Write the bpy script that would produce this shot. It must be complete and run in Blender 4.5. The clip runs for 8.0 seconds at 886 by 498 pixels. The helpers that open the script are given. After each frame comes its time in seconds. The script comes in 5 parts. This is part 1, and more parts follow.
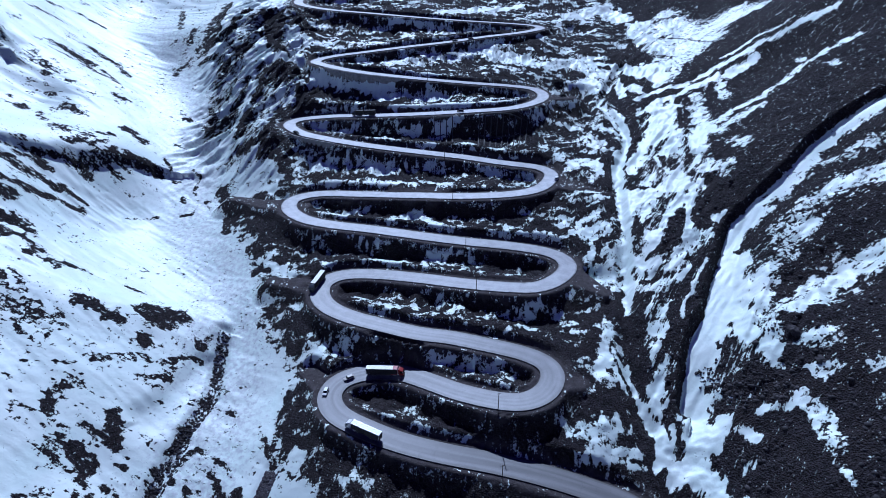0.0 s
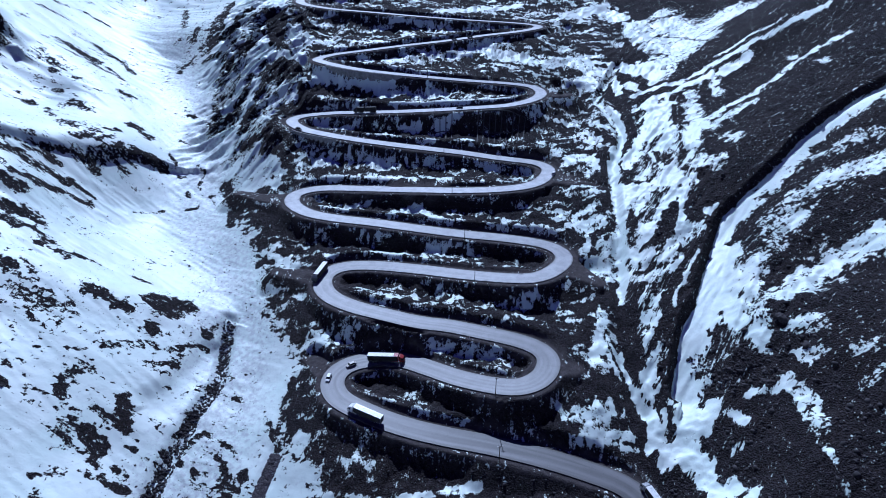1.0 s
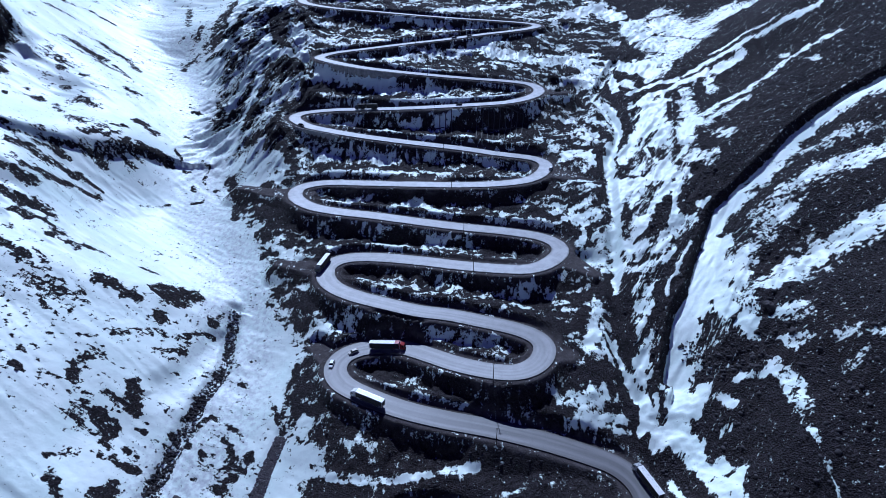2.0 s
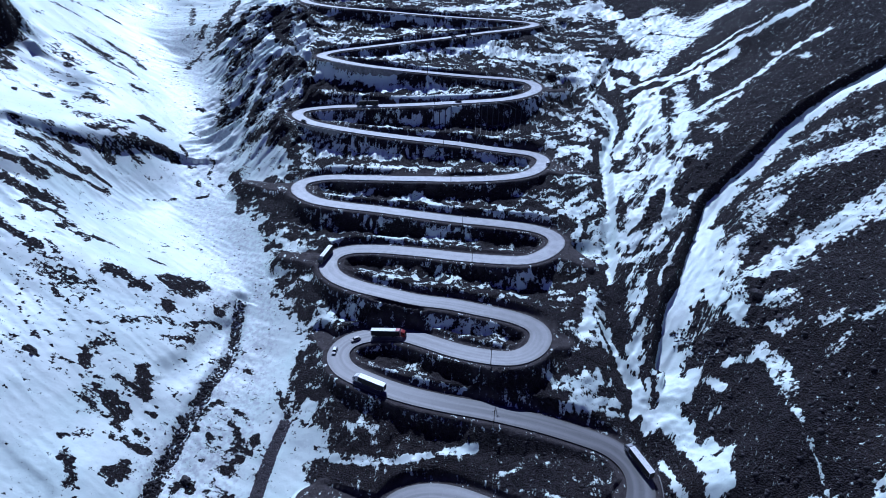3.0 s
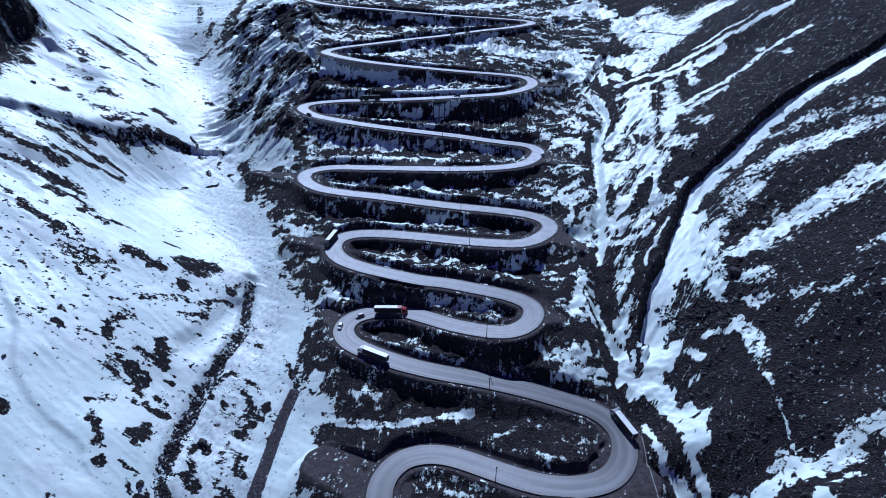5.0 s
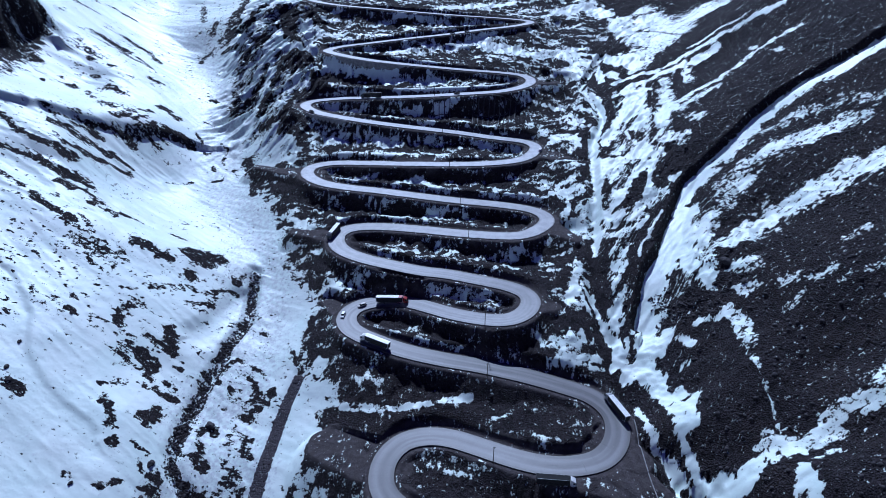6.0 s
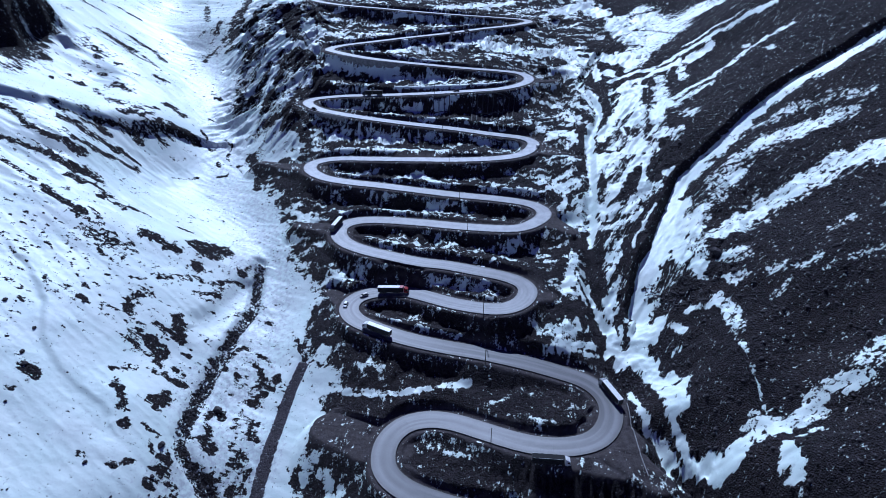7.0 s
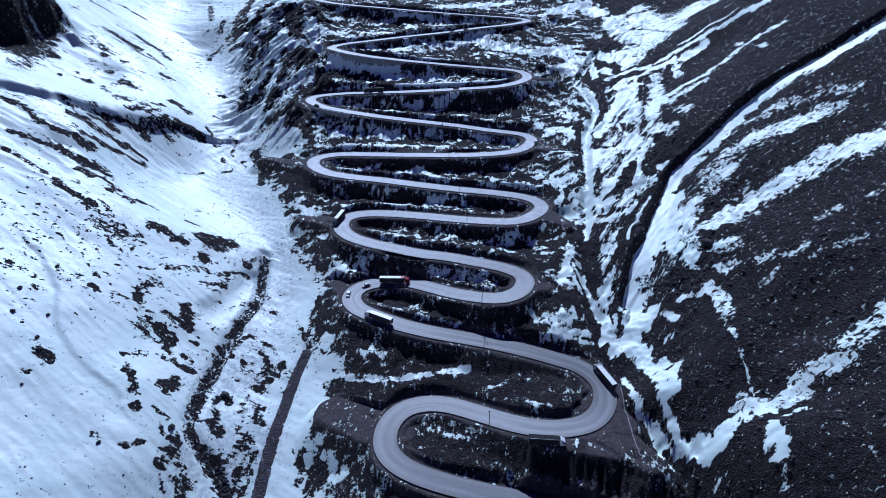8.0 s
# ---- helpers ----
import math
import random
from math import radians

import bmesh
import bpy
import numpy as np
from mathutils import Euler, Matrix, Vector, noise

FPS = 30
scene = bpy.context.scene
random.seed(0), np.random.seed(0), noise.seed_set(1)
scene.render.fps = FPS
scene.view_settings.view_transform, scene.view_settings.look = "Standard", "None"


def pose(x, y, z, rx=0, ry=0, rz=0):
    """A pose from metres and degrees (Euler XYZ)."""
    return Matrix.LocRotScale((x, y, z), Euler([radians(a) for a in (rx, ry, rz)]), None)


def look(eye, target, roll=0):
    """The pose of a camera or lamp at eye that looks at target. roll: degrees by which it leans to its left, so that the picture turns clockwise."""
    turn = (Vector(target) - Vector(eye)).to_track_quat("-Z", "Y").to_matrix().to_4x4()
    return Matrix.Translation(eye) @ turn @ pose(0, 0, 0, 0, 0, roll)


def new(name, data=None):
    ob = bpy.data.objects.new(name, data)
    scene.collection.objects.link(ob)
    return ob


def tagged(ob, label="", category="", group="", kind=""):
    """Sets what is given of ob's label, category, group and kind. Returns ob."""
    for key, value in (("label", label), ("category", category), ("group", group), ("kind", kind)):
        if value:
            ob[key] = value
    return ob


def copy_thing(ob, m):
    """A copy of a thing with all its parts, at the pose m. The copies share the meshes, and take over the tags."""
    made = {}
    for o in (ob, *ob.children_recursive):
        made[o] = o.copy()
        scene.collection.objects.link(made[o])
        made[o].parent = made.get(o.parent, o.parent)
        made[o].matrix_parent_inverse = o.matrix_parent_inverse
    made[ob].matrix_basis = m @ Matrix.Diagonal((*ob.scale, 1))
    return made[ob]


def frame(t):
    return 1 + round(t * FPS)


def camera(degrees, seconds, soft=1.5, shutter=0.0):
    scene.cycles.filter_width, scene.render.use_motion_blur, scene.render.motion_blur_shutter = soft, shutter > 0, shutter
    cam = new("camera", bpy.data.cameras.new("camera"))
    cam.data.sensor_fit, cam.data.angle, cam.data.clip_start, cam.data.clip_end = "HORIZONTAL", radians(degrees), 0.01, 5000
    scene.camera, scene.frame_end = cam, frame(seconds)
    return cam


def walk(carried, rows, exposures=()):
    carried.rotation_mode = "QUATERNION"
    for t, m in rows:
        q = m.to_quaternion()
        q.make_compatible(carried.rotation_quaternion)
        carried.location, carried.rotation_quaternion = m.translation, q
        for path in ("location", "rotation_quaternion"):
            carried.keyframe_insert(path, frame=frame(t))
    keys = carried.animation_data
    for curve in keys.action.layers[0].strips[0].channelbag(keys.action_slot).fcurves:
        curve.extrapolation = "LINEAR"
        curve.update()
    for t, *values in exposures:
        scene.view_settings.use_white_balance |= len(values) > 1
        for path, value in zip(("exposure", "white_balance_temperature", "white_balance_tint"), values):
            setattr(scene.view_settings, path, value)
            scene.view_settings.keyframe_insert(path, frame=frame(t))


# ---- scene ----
cam = camera(74.0, 8.0, soft=0.4)
EYE, TILT = 190.0, -27.75
ROWS = [
    (0.0, 0.0, 0.0, 0.0, 0.0, 0.0, -0.0),
    (0.5, 0.069, -3.88, -2.079, -0.006, 0.006, -0.02),
    (1.0, 0.121, -7.916, -4.188, -0.032, 0.019, -0.04),
    (1.5, 0.19, -12.005, -6.342, -0.038, 0.032, -0.07),
    (3.0, 0.461, -24.803, -12.972, -0.057, 0.044, -0.12),
    (3.5, 0.541, -29.212, -15.281, -0.063, 0.057, -0.14),
    (4.0, 0.622, -33.685, -17.591, -0.07, 0.07, -0.15),
    (4.5, 0.755, -38.175, -19.993, -0.076, 0.095, -0.16),
    (6.0, 1.031, -51.766, -27.199, -0.063, 0.183, -0.19),
    (6.5, 1.164, -56.338, -29.578, -0.063, 0.209, -0.19),
    (7.0, 1.238, -60.893, -31.956, -0.057, 0.228, -0.18),
    (7.5, 1.313, -65.447, -34.387, -0.051, 0.247, -0.18),
    (8.0, 1.382, -69.993, -36.829, -0.044, 0.266, -0.18),
]
walk(cam, [(t, pose(0, 0, EYE, TILT) @ pose(x, y, z, 90 + pitch, roll, yaw)) for t, x, y, z, yaw, pitch, roll in ROWS],
     exposures=[(0.0, -0.12, 4440, 20), (8.0, -0.12, 4440, 20)])

# ---- light: a clear high-mountain day, the sun ahead and a little to the left ----
SUN_TURN, SUN_UP = -6.0, 47.0       # degrees from +y towards +x, and above the horizon
sky = bpy.data.worlds.new("sky")
scene.world = sky
sky.use_nodes = True
_t = sky.node_tree
_bg = _t.nodes["Background"]
_sky = _t.nodes.new("ShaderNodeTexSky")
_sky.sky_type, _sky.sun_disc = "NISHITA", False
_sky.sun_elevation, _sky.sun_rotation = radians(SUN_UP), radians(SUN_TURN)
_sky.altitude, _sky.air_density, _sky.dust_density, _sky.ozone_density = 3200, 1.0, 0.1, 7.0
_tint = _t.nodes.new("ShaderNodeMix")           # the deep violet-blue of thin air
_tint.data_type, _tint.blend_type = "RGBA", "MULTIPLY"
_tint.inputs["Factor"].default_value = 1.0
_tint.inputs["B"].default_value = (0.92, 0.29, 2.0, 1)
_t.links.new(_sky.outputs["Color"], _tint.inputs["A"])
_t.links.new(_tint.outputs["Result"], _bg.inputs["Color"])
_bg.inputs["Strength"].default_value = 0.0140
sun = new("sun", bpy.data.lights.new("sun", "SUN"))
sun.data.energy, sun.data.angle, sun.data.color = 3.95, radians(0.53), (1.03, 1.0, 0.855)
_az, _up = radians(SUN_TURN), radians(SUN_UP)
sun.matrix_world = look((0, 0, 600), (-600 * math.sin(_az) * math.cos(_up), -600 * math.cos(_az) * math.cos(_up), 600 - 600 * math.sin(_up)))

# ---- the lie of the land: road line, valley lines, height of the ground ----
ROAD_XY, ROAD_KEYS = [], []


def leg(height, *points):
    """One leg of the road, uphill, that ends in the crown of a hairpin at that height."""
    ROAD_XY.extend(points)
    ROAD_KEYS.append((len(ROAD_XY) - 1, height))


leg(-14.0, (-40.0, 22.0), (0.0, 26.0), (40.0, 29.0), (70.0, 34.0), (84.0, 47.0))
leg(1.0, (80.0, 62.0), (60.0, 74.5), (34.4, 81.4), (18.9, 84.1), (0.9, 87.8), (-12.9, 92.8), (-20.9, 99.7), (-23.2, 108.0))
leg(10.5, (-21.3, 117.3), (-14.6, 124.7), (-4.4, 126.8), (5.9, 124.5), (18.3, 118.3), (30.2, 112.1), (41.7, 107.8), (53.4, 106.6), (64.0, 109.1), (71.2, 115.9), (74.7, 125.5))
leg(21.5, (73.4, 134.6), (66.8, 142.6), (55.1, 147.9), (39.3, 153.3), (20.2, 158.1), (0.6, 161.6), (-16.5, 166.0), (-31.3, 172.2), (-43.2, 179.4), (-47.5, 189.2))
leg(29.5, (-43.0, 198.2), (-30.9, 202.0), (-18.2, 200.4), (-5.6, 193.4), (6.4, 186.0), (20.9, 179.8), (32.2, 178.0), (41.4, 182.8), (45.8, 191.8))
leg(37.0, (44.0, 199.3), (36.8, 204.6), (28.3, 207.8), (18.8, 210.4), (4.0, 214.2), (-11.1, 216.2), (-26.7, 220.8), (-42.9, 226.4), (-54.6, 233.9), (-60.0, 243.2))
leg(43.5, (-60.1, 253.2), (-51.8, 260.3), (-35.8, 260.3), (-12.5, 254.6), (10.0, 247.5), (31.6, 242.3), (45.0, 241.4), (55.5, 247.4), (62.9, 257.7))
leg(52.5, (61.8, 267.4), (52.5, 274.4), (35.0, 278.4), (10.9, 281.2), (-13.5, 285.4), (-38.4, 290.3), (-60.5, 293.6), (-77.2, 299.0), (-88.7, 311.1))
leg(62.0, (-88.3, 324.4), (-73.1, 330.3), (-45.2, 325.7), (-14.6, 320.0), (15.0, 315.3), (41.1, 315.4), (56.7, 321.9), (65.6, 336.2))
leg(77.0, (65.3, 345.9), (57.3, 352.0), (34.4, 355.4), (13.0, 360.3), (-8.7, 363.0), (-30.6, 365.9), (-52.9, 369.8), (-75.8, 376.1), (-94.0, 383.7), (-105.8, 397.7))
leg(91.0, (-101.1, 408.9), (-77.5, 411.6), (-52.8, 406.4), (-17.1, 401.2), (17.8, 399.2), (44.7, 399.3), (63.2, 408.9), (72.0, 423.7))
leg(107.0, (67.2, 439.2), (48.7, 443.2), (19.2, 441.1), (-10.0, 441.1), (-35.0, 442.7), (-60.2, 446.2), (-82.4, 455.0), (-98.4, 468.2))
leg(122.0, (-86.7, 482.4), (-60.7, 490.8), (-29.4, 500.1), (2.8, 507.1), (36.0, 519.5), (65.1, 526.2), (83.5, 538.2))
leg(139.0, (80.2, 550.2), (58.0, 552.9), (17.8, 548.8), (-21.7, 549.0), (-61.5, 553.2), (-96.6, 556.3), (-124.4, 571.6), (-134.9, 592.5))
leg(152.0, (-129.2, 609.4), (-90.0, 622.0), (-20.0, 630.0), (60.0, 650.0))


def spline(points, step):
    """A smooth line (Catmull-Rom) through plan points, cut into even steps. Also gives each given point's place along it."""
    p = np.array(points, float)
    q = np.vstack([2 * p[0] - p[1], p, 2 * p[-1] - p[-2]])
    u = np.linspace(0, 1, 17)[:-1, None]
    run = [0.5 * (2 * b + (c - a) * u + (2 * a - 5 * b + 4 * c - d) * u ** 2 + (3 * b - a - 3 * c + d) * u ** 3)
           for a, b, c, d in zip(q, q[1:], q[2:], q[3:])]
    fine = np.vstack(run + [p[-1:]])
    s = np.r_[0, np.cumsum(np.linalg.norm(np.diff(fine, axis=0), axis=1))]
    even = np.arange(0, s[-1], step)
    return np.column_stack([np.interp(even, s, fine[:, k]) for k in range(p.shape[1])]), even, s[::16]


def smooth(v, n):
    """A running mean that keeps the ends."""
    pad = np.concatenate([np.repeat(v[:1], n, 0), v, np.repeat(v[-1:], n, 0)])
    c = np.cumsum(np.concatenate([np.zeros_like(pad[:1]), pad]), axis=0)
    return (c[2 * n + 1:] - c[:-2 * n - 1]) / (2 * n + 1)


ROAD, ROAD_S, _at = spline(ROAD_XY, 1.0)
ROAD = smooth(ROAD, 3)
ROAD_Z = smooth(np.interp(ROAD_S, [_at[k] for k, _ in ROAD_KEYS], [z for _, z in ROAD_KEYS]), 18)
ROAD_HALF = 5.1                      # half the width of the concrete, low on the mountain
BENCH = 7.2                          # half the width of the levelled strip
HALF = np.interp(ROAD_S, [600, 1000, 1400], [5.1, 4.5, 4.2])    # it narrows higher up

# Valley floors, gullies, spurs and slopes: lines of (x, y, z) that the land runs through.
LEFT_STREAM = [(-96, 60, -23), (-100, 100, -12), (-87, 117, -9), (-102, 135, -1.5), (-97, 160, 4), (-93, 185, 8.8), (-101, 224, 19.5), (-117, 267, 31), (-150, 318, 42),
               (-160, 359, 54), (-185, 419, 75.7), (-225, 508, 102), (-290, 607, 128)]
LEFT_FOOT = [(-48, 90, -16), (-53.6, 113.8, -8), (-59, 147, 1.3), (-68, 164, 6.5), (-76, 199, 14), (-93, 261, 34), (-112, 320, 49), (-118, 341, 49), (-116, 382, 77), (-148, 387, 65),
             (-128, 467, 104), (-150, 463, 99), (-182, 465, 90.5), (-162, 486, 111), (-223, 532, 118)]
LEFT_SLOPE = [(-132, 155, 17), (-130, 168, 20.5), (-133, 128, 17), (-139, 97, 12.5), (-114, 106, 2), (-116, 93, 0), (-151, 176, 33), (-150, 186, 34.5), (-168, 166, 41),
              (-170, 124, 34), (-176, 95, 31), (-160, 60, 18), (-121, 235, 27.5), (-137, 234, 33.5), (-127, 214, 28.5), (-159, 223, 44), (-174, 223, 51), (-187, 215, 58), (-200, 185, 57), (-230, 130, 66)]
SIDE_VALLEY = [(-173.5, 313, 43), (-191, 304, 51.5), (-203, 285, 60), (-205, 248, 67), (-235, 262, 82), (-300, 262, 112)]
LEFT_SPUR = [(-183, 357, 61), (-205, 343.5, 77), (-221, 307, 75), (-239.5, 314, 92.3), (-225, 280, 85), (-285, 318, 112), (-263, 383, 99), (-271, 460, 114), (-250, 407, 104), (-305, 405, 132), (-340, 440, 165)]
RIGHT_GULLY = [(96, 62, -16), (92, 90, -4), (88, 112, 4), (82, 135, 9), (80, 149, 13.8), (74.3, 183, 27.4), (82, 220, 40), (99.6, 258, 56), (95.4, 316, 64), (120, 374, 81.5), (131.6, 466, 100.5), (160, 560, 128)]
RIGHT_SLOPE = [(94.7, 118.4, 19.3), (105.6, 135.4, 20.4), (100, 181, 30), (124, 221, 55.4), (141, 255.5, 70), (138.7, 192, 58.9), (118, 100.8, 24.5), (139, 91.7, 37), (116, 85.5, 25), (129, 71, 37.9),
               (127, 144, 41.5), (125, 127, 40), (148, 121, 48), (140.5, 152, 50), (148, 101, 52)]
RIGHT_HIGH = [(161, 206, 68), (160, 146, 70), (172.5, 167.5, 79), (176, 226, 87), (172.6, 277, 97), (192, 277, 102), (208, 291, 119), (234, 349, 142), (209, 395, 120), (229, 405, 148),
              (170, 411, 102), (229, 494, 135), (198, 548, 135), (230, 200, 118), (220, 130, 104)]
PADS = [(84, 249, 43.2), (58, 168, 23.5), (95.7, 434, 88), (81, 307, 63), (-37, 114, -1)]
FAR = [(0, 760, 200), (-160, 760, 205), (160, 760, 220), (-420, 640, 250), (420, 640, 260), (-430, 380, 215), (430, 330, 240), (-420, 120, 160), (420, 90, 190), (0, 1000, 270), (-450, 950, 330), (450, 950, 340),
       (0, -40, -50), (-150, -40, -5), (170, -40, 30), (0, -250, -110), (-380, -150, 90), (400, -150, 110)]


def rbf(r2):
    return r2 * np.log(r2 + 1e-9)


_ctrl = np.array([*LEFT_STREAM, *LEFT_FOOT, *LEFT_SLOPE, *SIDE_VALLEY, *LEFT_SPUR, *RIGHT_GULLY, *RIGHT_SLOPE, *RIGHT_HIGH, *PADS, *FAR,
                  *np.column_stack([ROAD, ROAD_Z])[8::22]], float)
_n = len(_ctrl)
_q = _ctrl[:, :2] / 100
_a = np.zeros((_n + 3, _n + 3))
_a[:_n, :_n] = rbf(((_q[:, None] - _q[None]) ** 2).sum(-1)) + np.eye(_n) * 0.004
_a[:_n, _n], _a[:_n, _n + 1:] = 1, _q
_a[_n, :_n], _a[_n + 1:, :_n] = 1, _q.T
_w = np.linalg.solve(_a, np.r_[_ctrl[:, 2], 0, 0, 0])


def broad(x, y):
    """The broad form of the land: a thin plate through the lines above, rising on past them."""
    cx, cy = np.clip(x, -470, 470), np.clip(y, -260, 1010)
    out = np.empty(x.shape)
    flat, fx, fy = out.reshape(-1), cx.reshape(-1) / 100, cy.reshape(-1) / 100
    for i in range(0, flat.size, 20000):
        px, py = fx[i:i + 20000, None], fy[i:i + 20000, None]
        flat[i:i + 20000] = rbf((px - _q[:, 0]) ** 2 + (py - _q[:, 1]) ** 2) @ _w[:_n] + _w[_n] + px[:, 0] * _w[_n + 1] + py[:, 0] * _w[_n + 2]
    return out + 0.32 * np.hypot(x - cx, np.maximum(y - cy, 0)) + 0.1 * np.maximum(cy - y, 0)


def value_noise(x, y, seed):
    """Smooth noise from -1 to 1 on a lattice of 1."""
    ix, iy = np.floor(x).astype(np.int64), np.floor(y).astype(np.int64)
    fx, fy = x - ix, y - iy
    fx, fy = fx * fx * fx * (fx * (6 * fx - 15) + 10), fy * fy * fy * (fy * (6 * fy - 15) + 10)

    def rnd(i, j):
        h = (i * 374761393 + j * 668265263 + seed * 974711) & 0x7FFFFFFF
        h = ((h ^ (h >> 13)) * 1274126177) & 0x7FFFFFFF
        return ((h ^ (h >> 16)) & 0xFFFF) / 32767.5 - 1
    a, b, c, d = rnd(ix, iy), rnd(ix + 1, iy), rnd(ix, iy + 1), rnd(ix + 1, iy + 1)
    return (a * (1 - fx) + b * fx) * (1 - fy) + (c * (1 - fx) + d * fx) * fy


def fbm(x, y, size, octaves, seed, gain=0.5):
    total, amp = 0, 1.0
    for k in range(octaves):
        c, s = math.cos(0.6 + 1.1 * k), math.sin(0.6 + 1.1 * k)
        total = total + amp * value_noise((x * c - y * s) / size + 17.3 * k, (x * s + y * c) / size - 9.1 * k, seed + k)
        size, amp = size * 0.48, amp * gain
    return total


def turned(x, y, degrees, along, across):
    """Coordinates stretched along a heading (degrees from +x), for streaks."""
    c, s = math.cos(radians(degrees)), math.sin(radians(degrees))
    return (x * c + y * s) / along, (y * c - x * s) / across


def ramp(v, a, b):
    t = np.clip((v - a) / (b - a), 0, 1)
    return t * t * (3 - 2 * t)


def near_line(x, y, points, reach):
    """Signed distance to a plan line (+: on its right, going along it), and the share of the way along it; far off: reach."""
    p = np.array(points, float)[:, :2]
    best, side, share = np.full(x.shape, float(reach)), np.full(x.shape, float(reach)), np.zeros(x.shape)
    lo, hi = p.min(0) - reach, p.max(0) + reach
    sel = np.nonzero((x > lo[0]) & (x < hi[0]) & (y > lo[1]) & (y < hi[1]))
    px, py = x[sel], y[sel]
    b, sg, sh = best[sel], side[sel], share[sel]
    for k, (u, v) in enumerate(zip(p, p[1:])):
        d = v - u
        t = np.clip(((px - u[0]) * d[0] + (py - u[1]) * d[1]) / (d @ d), 0, 1)
        ex, ey = px - u[0] - t * d[0], py - u[1] - t * d[1]
        dist = np.hypot(ex, ey)
        closer = dist < b
        b = np.where(closer, dist, b)
        sg = np.where(closer, np.where(d[0] * ey - d[1] * ex < 0, dist, -dist), sg)
        sh = np.where(closer, (k + t) / (len(p) - 1), sh)
    best[sel], side[sel], share[sel] = b, sg, sh
    return side, share


# Level ground outside the bends: from (x, y) to (x, y), its height, and its half width at both ends.
LEVELS = [(-88, 316, -128, 328, 52.3, 10, 3), (-60, 250, -87, 257, 37.0, 8, 3), (-46, 190, -59, 206, 20.6, 7, 4), (-23, 113, -47, 125, 0.4, 11, 9),
          (66, 112, 84, 87, 9.2, 9, 5), (44, 103, 72, 97, 8.1, 6, 7), (46, 190, 55, 188, 29.2, 7, 4), (62, 253, 76, 236, 43.0, 9, 3),
          (65, 332, 93, 312, 61.8, 9, 3), (70, 424, 93, 422, 90.6, 9, 4), (-105, 400, -112, 406, 76.8, 7, 3),
          (70, 120, 78, 108, 9.6, 7, 6)]


def station(x, y):
    """How far along the road the place is."""
    return ROAD_S[int(np.argmin(np.hypot(ROAD[:, 0] - x, ROAD[:, 1] - y)))]


# Stretches whose outer edge stands on a retaining wall.
WALLS = [(station(-30, 442), station(-86, 457)), (station(-68, 374), station(-97, 387))]
BANK = np.full(len(ROAD), 1.5)
BANK[(ROAD_S > station(-14, 124)) & (ROAD_S < station(64, 110))] = 0.9
BANK[(ROAD_S > station(66, 142)) & (ROAD_S < station(14, 159))] = 0.85
for _a0, _a1 in WALLS:
    BANK[(ROAD_S > _a0) & (ROAD_S < _a1)] = 9.0


def road_band(x, y, base):
    """Distance to the road's middle and to level ground, the highest and lowest that cuts and banks let the ground be, the road's
    own upper limit, the hollow between two legs, and the distance up from the nearest leg below."""
    dist, top, low = np.full(x.shape, 99.0), np.full(x.shape, 1e6), np.full(x.shape, -1e6)
    above, below = np.full(x.shape, 80.0), np.full(x.shape, 80.0)
    size = 40
    for i in range(0, len(ROAD), size):
        seg, sz, bank = ROAD[i:i + size:2], ROAD_Z[i:i + size:2], BANK[i:i + size:2]
        lo, hi = seg.min(0) - 48, seg.max(0) + 48
        sel = np.nonzero((x > lo[0]) & (x < hi[0]) & (y > lo[1]) & (y < hi[1]))
        if not len(sel[0]):
            continue
        d = np.hypot(x[sel][:, None] - seg[:, 0], y[sel][:, None] - seg[:, 1])
        out = np.maximum(d - BENCH, 0)
        dist[sel] = np.minimum(dist[sel], d.min(1))
        top[sel] = np.minimum(top[sel], (sz + 1.5 * out).min(1))
        low[sel] = np.maximum(low[sel], (sz - bank * out).max(1))
        higher = sz[None] > base[sel][:, None]
        above[sel] = np.minimum(above[sel], np.where(higher, out, 80).min(1))
        below[sel] = np.minimum(below[sel], np.where(higher, 80, out).min(1))
    w = below / (above + below + 1e-6)
    bed, level = top.copy(), dist.copy()
    for ax, ay, bx, by, sz, ra, rb in LEVELS:
        sel = np.nonzero((np.abs(x - (ax + bx) / 2) < 70) & (np.abs(y - (ay + by) / 2) < 60))
        px, py = x[sel] - ax, y[sel] - ay
        t = np.clip((px * (bx - ax) + py * (by - ay)) / ((bx - ax) ** 2 + (by - ay) ** 2), 0, 1)
        out = np.maximum(np.hypot(px - t * (bx - ax), py - t * (by - ay)) - (ra + (rb - ra) * t), 0)
        level[sel] = np.minimum(level[sel], out + BENCH)
        top[sel] = np.minimum(top[sel], sz + 3.0 * out)
        low[sel] = np.maximum(low[sel], sz - 0.95 * out)
    return dist, level, top, low, bed, 6.75 * w * w * (1 - w) * ramp(above, 45, 25), below, above


# Where the road's hill ends on the left and on the right: y, x.
EDGE_LEFT = [(40, -50), (100, -50), (151, -51), (162, -60), (177, -65), (195, -72), (207, -66), (222, -75), (246, -88), (283, -106), (304, -122), (330, -125), (345, -112), (370, -120), (404, -120), (453, -125), (467, -136), (562, -142)]
EDGE_RIGHT = [(60, 94), (112, 87), (149, 78), (183, 72), (220, 80), (258, 97), (316, 93), (374, 117), (466, 129), (560, 158)]


def edges(y):
    a, b = np.array(EDGE_LEFT, float), np.array(EDGE_RIGHT, float)
    return np.interp(y, a[:, 0], a[:, 1]), np.interp(y, b[:, 0], b[:, 1])


